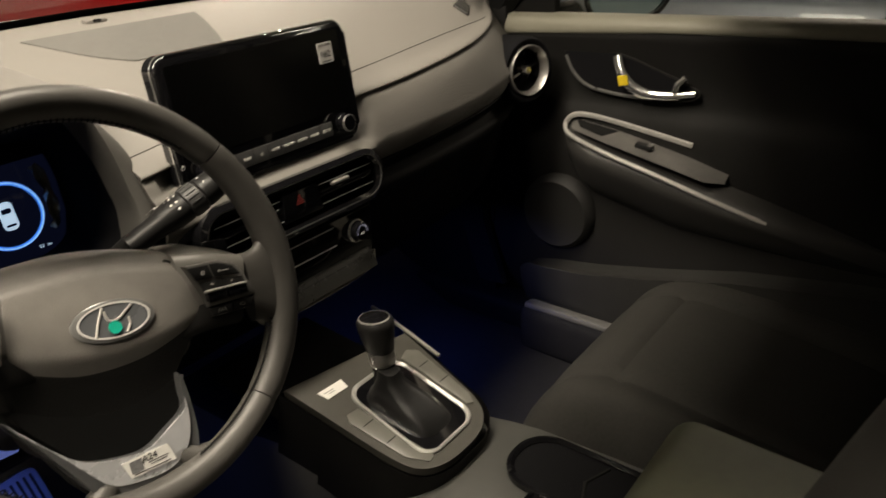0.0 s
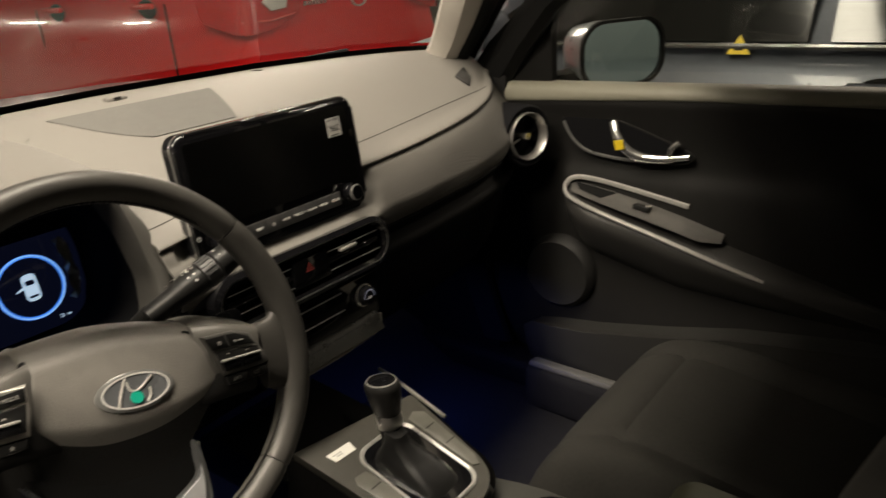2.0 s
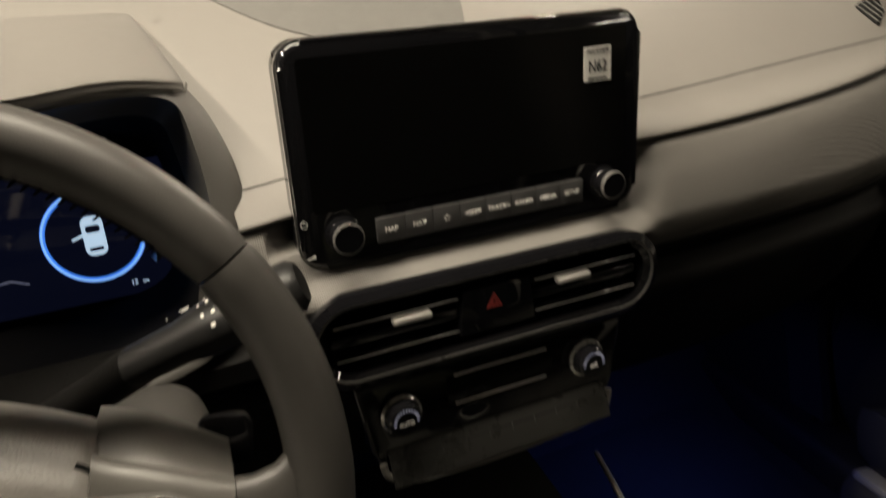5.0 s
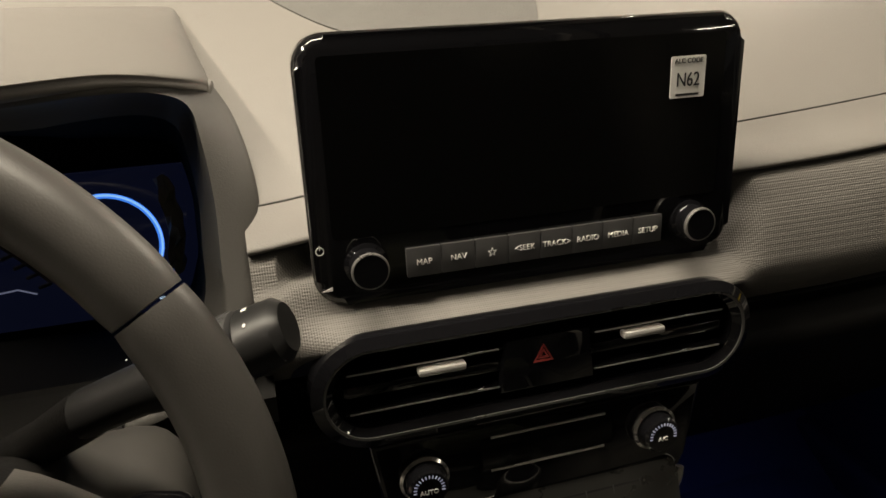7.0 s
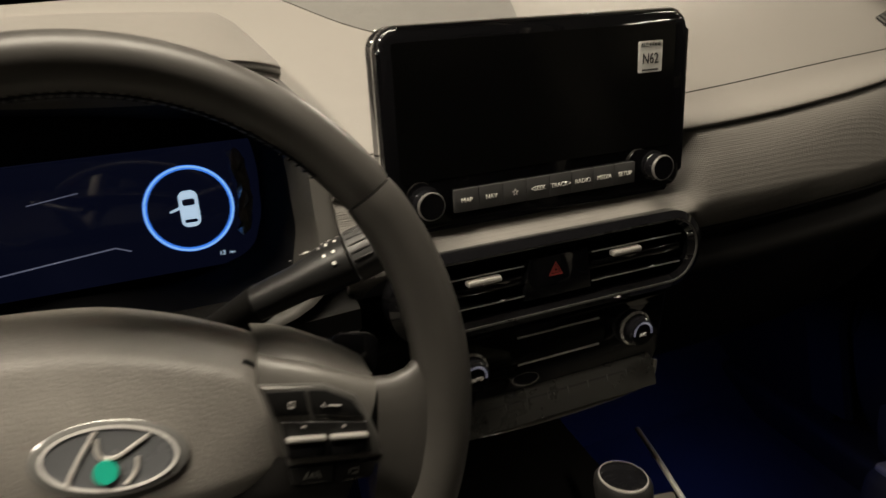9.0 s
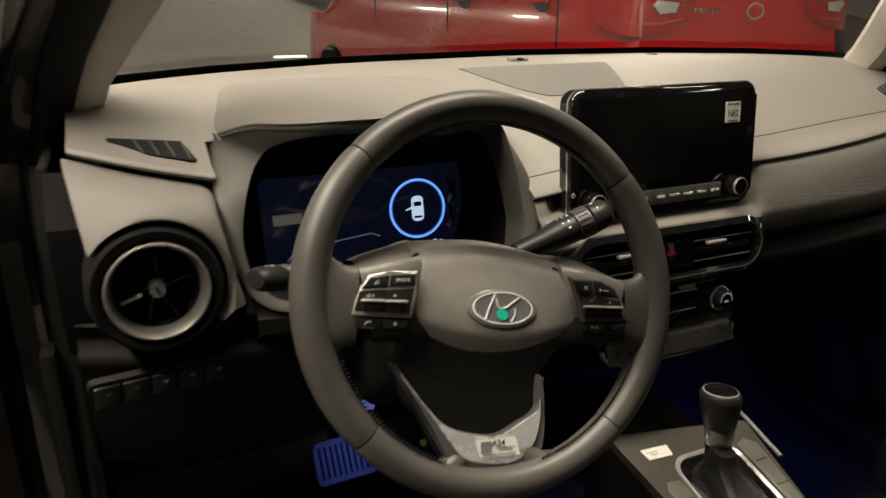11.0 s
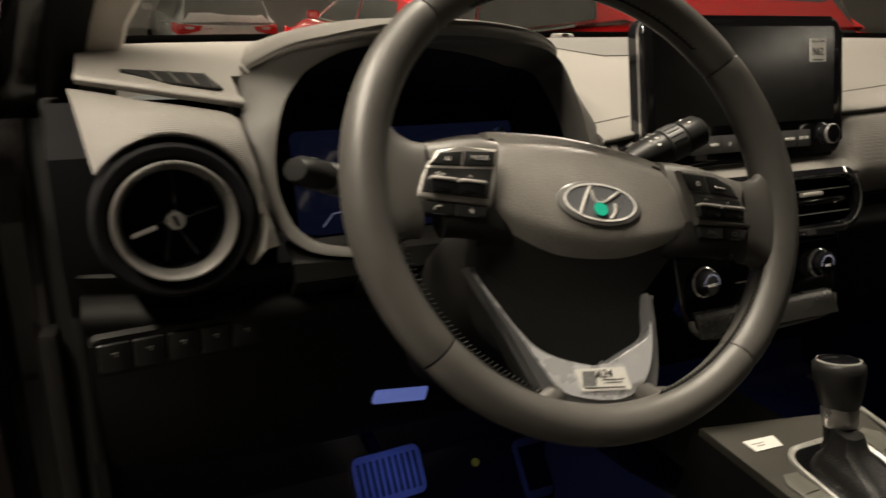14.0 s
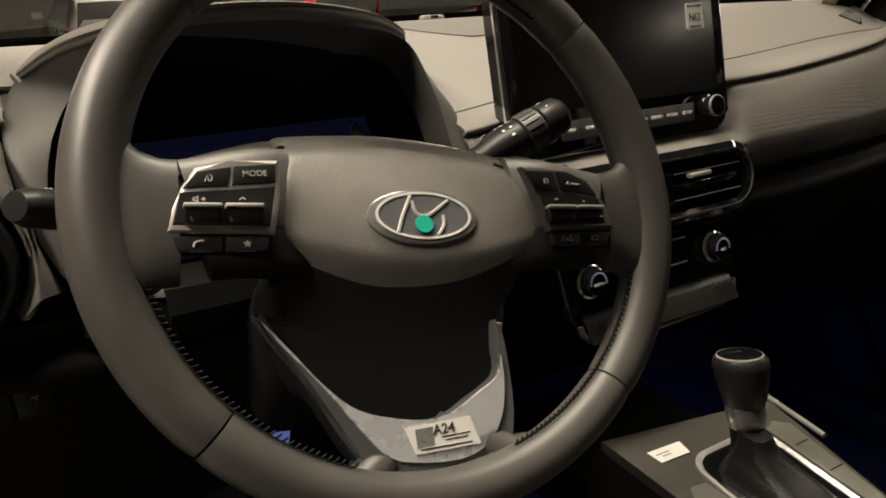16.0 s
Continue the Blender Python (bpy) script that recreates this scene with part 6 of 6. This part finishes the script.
wb = [(-a, b, c) for a, b, c in BASE[::-1]] + BASE[1:]
ws = loft([[(x, y + 0.012, z + 0.006), (x * 0.95, y * 0.78 + 0.04, z + 0.10), (x * 0.88, y * 0.46 + 0.07, z + 0.215), (x * 0.80, 0.14 - 0.10 * abs(x), 1.50 - 0.03 * x * x)] for x, y, z in wb])
g = part("windscreen", ws, GLASS, shell, "clear raked windscreen")
g.visible_shadow = False
part("screen_border", loft([[(x, y + 0.016, z + 0.002), (x * 0.997, y + 0.004, z + 0.010)] for x, y, z in wb]), RUBBER, shell, "black ceramic edge of the windscreen")
part("cowl", loft([[(x * 1.02, y + d, z + dz) for d, dz in ((0.018, 0.002), (0.06, -0.022), (0.14, -0.040))] for x, y, z in wb]), HARD, shell, "black wiper cowl")
# The pale colour stands for the ceiling mirrored in glossy black paint.
part("bonnet", thick(loft([[(x * 1.02, y, z - 0.05 * (x / 0.8) ** 2) for x in (-0.8, -0.6, -0.3, 0, 0.3, 0.6, 0.8)] for y, z in ((0.84, 1.165), (1.05, 1.165), (1.3, 1.155), (1.6, 1.115), (1.85, 1.03), (1.97, 0.88))]), 0.02), material("bonnet_pale_reflection", (0.20, 0.215, 0.22), 0.3, 0.3, coat=0.6, vary=0.04, scale=4), shell, "bonnet with the ceiling's pale reflection put into its colour")

for x0, x1 in ((-0.58, 0.0), (0.02, 0.55)):
    wp = thing("windscreen_wiper", "black windscreen wiper resting on the cowl", "wiper", group="windscreen wipers")
    part("arm", tube([(x0, 0.82, 1.160), (x0 + 0.3 * (x1 - x0), 0.79, 1.185), (x1, 0.775, 1.188)], 0.008, 8), HARD, wp)
    part("blade", tube([(x0 + 0.05, 0.765, 1.192), (x1 + 0.05, 0.755, 1.198)], 0.006, 6), RUBBER, wp)
tagged(part("paper_strip", rbox(0.050, 0.012, 0.002, 0.0005, 1, m=pose(-0.37, 0.722, 1.214, 10)), WHITE), "small white paper strip at the windscreen foot", "paper strip")

# ---- the garage ----
def slab(name, sx, sy, sz, x, y, z, mat, label):
    return tagged(part(name, rbox(sx, sy, sz, 0.0, m=pose(x, y, z)), mat, None, smooth=False), label, name.split("_")[0], kind="structure")


def deck(y):
    """Height of the parking deck, which climbs ahead."""
    return 0.10 if y < 5.5 else 0.10 + 0.16 * (y - 5.5)


def sheet(name, up, t, mat, label):
    ys = [-7.0, -3.0, 0.0, 3.0, 5.0, 5.5, 6.0, 8.0, 12.0, 18.0]
    bm = thick(loft([[(x, y, deck(y) + up) for x in (-13, -6, 0, 6, 13)] for y in ys]), t)
    return tagged(part(name, bm, mat, None, smooth=False), label, name, kind="structure")


sheet("floor", 0.0, 0.1, CONC, "grey stained concrete garage floor")
sheet("ceiling", 2.6, 0.1, WALLD, "dark concrete garage ceiling, toned down to cut bounce light")
slab("wall_north", 26, 0.3, 5.2, 0, 18, 2.3, WALLP, "pale painted garage wall")
slab("wall_south", 26, 0.3, 2.9, 0, -7, 1.35, WALLP, "pale painted garage wall")
slab("wall_east", 0.3, 26, 5.2, 13, 5.5, 2.3, WALLP, "pale painted garage wall")
slab("wall_west", 0.3, 26, 5.2, -13, 5.5, 2.3, WALLD, "grey garage wall, darkened to cut bounce light")
for px, py in ((0.55, 14.0), (6.4, 6.5), (-4.6, 12.0)):
    tagged(part("pillar", rbox(0.45, 0.45, 2.75, 0.02, m=pose(px, py, deck(py) + 1.3)), WALLP), "square pale concrete pillar", "pillar", kind="structure")
for lx, ly, lz, _, turn in LAMPS:
    lt = thing("ceiling_lamp", "long white ceiling tube lamp", "ceiling lamp", pose(lx, ly, lz, 0, 0, turn), group="ceiling lamps")
    part("housing", rbox(0.16, 1.5, 0.08, 0.01, m=pose(0, 0, 0.03)), WHITEP, lt)
    part("tube", tube([(0, -0.7, 0), (0, 0.7, 0)], 0.016, 8), LAMPM, lt, m=pose(0, 0, -0.012))


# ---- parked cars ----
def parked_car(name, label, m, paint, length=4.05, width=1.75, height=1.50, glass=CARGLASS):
    """A hatchback; its nose to +y, its tail at y = 0, the wheels on z = 0."""
    ob = thing(name, label, "car", m, kind="")
    L, W, H = length, width / 2, height
    n = 40
    rows = []
    for i in range(n + 1):
        y = L * i / n
        u = i / n
        w = W * (1 - 0.10 * abs(2 * u - 1) ** 5)
        top = 1.03 - 0.01 * math.sin(u * 3.1) if u < 0.7 else 1.03 - 0.40 * ((u - 0.7) / 0.3) ** 2
        if i == 0:
            w *= 0.93
        if i == n:
            w *= 0.88
        low = 0.26
        prof = [(-w * 0.9, low), (-w * 0.985, 0.40), (-w, 0.60), (-w * 0.985, 0.74), (-w * 0.965, 0.82), (-w * 0.93, top - 0.05), (-w * 0.86, top), (0, top + 0.015), (w * 0.86, top), (w * 0.93, top - 0.05), (w * 0.965, 0.80), (w * 0.985, 0.74), (w, 0.60), (w * 0.985, 0.40), (w * 0.9, low)]
        yy = y + (0.0 if i else 0.0)
        rows.append([(x, yy + (0.05 * ((z - 0.6) / 0.4) ** 2 if i == 0 else 0), z) for x, z in prof])
    part("body_shell", loft(rows, caps=True), paint, ob, "painted lower body")
    # cabin
    cab = [(0.04, 1.02, 0.82), (0.20, 1.24, 0.74), (0.38, H - 0.06, 0.70), (0.70, H - 0.005, 0.68), (1.5, H, 0.67), (2.1, H - 0.04, 0.68), (2.55, 1.26, 0.74), (2.95, 1.045, 0.80)]
    rows = [[(-W * 0.88, y, min(z - 0.02, 1.035)), (-w * W * 1.06, y, 0.5 * (1.0 + z)), (-w * W, y, z - 0.03), (-w * W * 0.85, y, z), (0, y, z + 0.015), (w * W * 0.85, y, z), (w * W, y, z - 0.03), (w * W * 1.06, y, 0.5 * (1.0 + z)), (W * 0.88, y, min(z - 0.02, 1.035))] for y, z, w in cab]
    part("cabin", loft(rows, caps=True), paint, ob, "painted roof and pillars")
    for s in (-1, 1):
        for y0, y1, y2, y3 in ((0.52, 1.42, 1.42, 0.36), (1.48, 2.05, 2.62, 1.48)):
            a = [(s * (W * 0.735 + 0.022), y0, H - 0.10), (s * (W * 0.735 + 0.022), y1, H - 0.09), (s * (W * 0.89 + 0.012), y2, 1.045), (s * (W * 0.89 + 0.012), y3, 1.045)]
            bm = bmesh.new()
            bm.faces.new([bm.verts.new(p) for p in a])
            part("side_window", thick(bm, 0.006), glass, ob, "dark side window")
        part("belt_trim", tube([(s * (W * 0.90 + 0.012), 0.5, 1.034), (s * (W * 0.90 + 0.014), 2.7, 1.034)], 0.009, 6), CHROME, ob, "bright window trim")
        for y0 in (0.56, 1.28):
            hn = part("door_handle", rbox(0.03, 0.16, 0.022, 0.010, 3, m=pose(s * (W * 0.99), y0, 0.935)), paint, ob)
            # no hollow modelled: a black disc on the paint stands for its shade
            part("handle_recess", lathe([(0.05, 0.0), (0.048, 0.004), (0.0, 0.004)], 20, m=pose(s * (W * 0.966), y0 - 0.01, 0.925, 0, s * 90) @ Matrix.Diagonal((0.7, 1.3, 1, 1))), RUBBER, hn, "black disc for the shade in the handle recess")
        for y0 in (0.42, 1.45, 2.45):
            part("door_gap", rbox(0.006, 0.006, 0.52, 0, m=pose(s * W * 0.972, y0, 0.68)), RUBBER, ob)
        part("wing_mirror", rbox(0.20, 0.12, 0.13, 0.045, 3, m=pose(s * (W + 0.09), 2.45, 1.10)), paint, ob)
        for y0 in (0.72, 3.25):
            wh = part("wheel", lathe([(0.20, -0.02), (0.31, -0.02), (0.32, 0.03), (0.32, 0.15), (0.30, 0.19), (0.21, 0.195)], 32, m=pose(s * (W - 0.17), y0, 0.32, 0, s * 90)), RUBBER, ob, "black tyre")
            part("rim", lathe([(0.21, 0.19), (0.20, 0.17), (0.06, 0.165), (0.05, 0.185), (0.0, 0.185)], 32, m=pose(s * (W - 0.17), y0, 0.32, 0, s * 90)), SILVER, wh)
            for k in range(5):
                part("rim_spoke", rbox(0.15, 0.04, 0.02, 0.006, 1, m=pose(s * (W - 0.17), y0, 0.32, 0, s * 90) @ pose(0, 0, 0.18, 0, 0, 72 * k) @ pose(0.12, 0, 0)), SILVER, wh)
        # tail lamp wraps the corner
        tl = [(s * W * 0.46, -0.012, 0.945), (s * W * 0.70, -0.01, 0.965), (s * W * 0.90, 0.03, 0.985), (s * W * 0.975, 0.22, 1.0)]
        bl = [(s * W * 0.52, -0.014, 0.87), (s * W * 0.72, -0.016, 0.83), (s * W * 0.915, 0.02, 0.82), (s * W * 0.99, 0.18, 0.87)]
        lamp = part("tail_lamp", thick(loft([smooth_line(tl, 5), smooth_line(bl, 5)]), 0.02), TAILRED, ob, "red tail lamp")
        part("lamp_clear", prism([(-0.075, 0.018), (0.05, 0.026), (0.075, 0.010), (0.03, -0.022), (-0.06, -0.016)], 0.006, 0.002, m=pose(s * W * 0.70, -0.024, 0.915, 90, 0, s * 4) @ Matrix.Diagonal((s, 1, 1, 1))), TAILWHITE, lamp, "clear reversing lamp")
        for q in (0.035, -0.03):
            part("lamp_line", tube([(s * W * 0.56, -0.024, 0.905 + q), (s * W * 0.74, -0.022, 0.905 + 1.5 * q), (s * W * 0.90, 0.018, 0.91 + 1.6 * q)], 0.005, 6), material("lamp_glass_bright", (0.7, 0.08, 0.07), 0.1, coat=1.0), lamp)
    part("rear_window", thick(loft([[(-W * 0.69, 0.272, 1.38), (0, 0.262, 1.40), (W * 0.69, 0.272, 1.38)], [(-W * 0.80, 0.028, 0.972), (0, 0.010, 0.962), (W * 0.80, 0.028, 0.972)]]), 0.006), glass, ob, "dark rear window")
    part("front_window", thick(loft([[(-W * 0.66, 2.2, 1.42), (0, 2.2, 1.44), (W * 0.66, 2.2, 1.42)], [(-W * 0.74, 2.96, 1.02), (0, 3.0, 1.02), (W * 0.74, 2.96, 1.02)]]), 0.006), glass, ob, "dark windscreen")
    part("rear_bumper", rbox(width * 0.93, 0.16, 0.30, 0.06, 4, m=pose(0, 0.02, 0.44)), paint, ob, "painted bumper")
    part("badge", ring_prism(ellipse(0.062, 0.032, 32), ellipse(0.053, 0.025, 32), 0.006, m=pose(0, -0.012, 0.90, 90)), SILVER, ob, "oval chrome badge")
    part("name_bars", joined(*[rbox(0.020, 0.004, 0.018, 0.002, 1, m=pose(-0.40 + 0.028 * i, -0.012, 0.905)) for i in range(6)]), CHROME, ob, "bright lettering bars")
    part("plate", rbox(0.52, 0.008, 0.11, 0.002, m=pose(0, -0.068, 0.62)), WHITEP, ob)
    return ob


TALL = Matrix.Diagonal((1, 1, 1.22, 1))
parked_car("red_hatchback", "glossy red hatchback parked with its tail to the bonnet", pose(2.22, 2.30, 0.13, 0, 0, 6) @ TALL, REDP)
parked_car("red_hatchback", "glossy red hatchback parked further up the deck", pose(3.5, 8.9, deck(9.8) - 0.05, 9.1, 0, 12), REDP)
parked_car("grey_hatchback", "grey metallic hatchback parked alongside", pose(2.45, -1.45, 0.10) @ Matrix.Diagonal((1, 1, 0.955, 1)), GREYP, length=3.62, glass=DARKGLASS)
parked_car("white_hatchback", "white hatchback parked by the far wall", pose(1.0, 12.4, deck(13.4) - 0.15, 9.1, 0, 4), WHITEP)
parked_car("black_hatchback", "black hatchback parked by the far wall", pose(-1.85, 12.9, deck(13.9) - 0.15, 9.1, 0, 6), DARKP)

tagged(part("warning_sticker", ring_prism([(0.0, 0.034), (-0.034, -0.022), (0.034, -0.022)], [(0.0, 0.012), (-0.014, -0.011), (0.014, -0.011)], 0.001, m=pose(1.650, 0.21, 1.085, 90, 0, -90) @ pose(0, 0, 0, -14)), YELLOW), "yellow triangular warning sticker on a car window", "sticker")
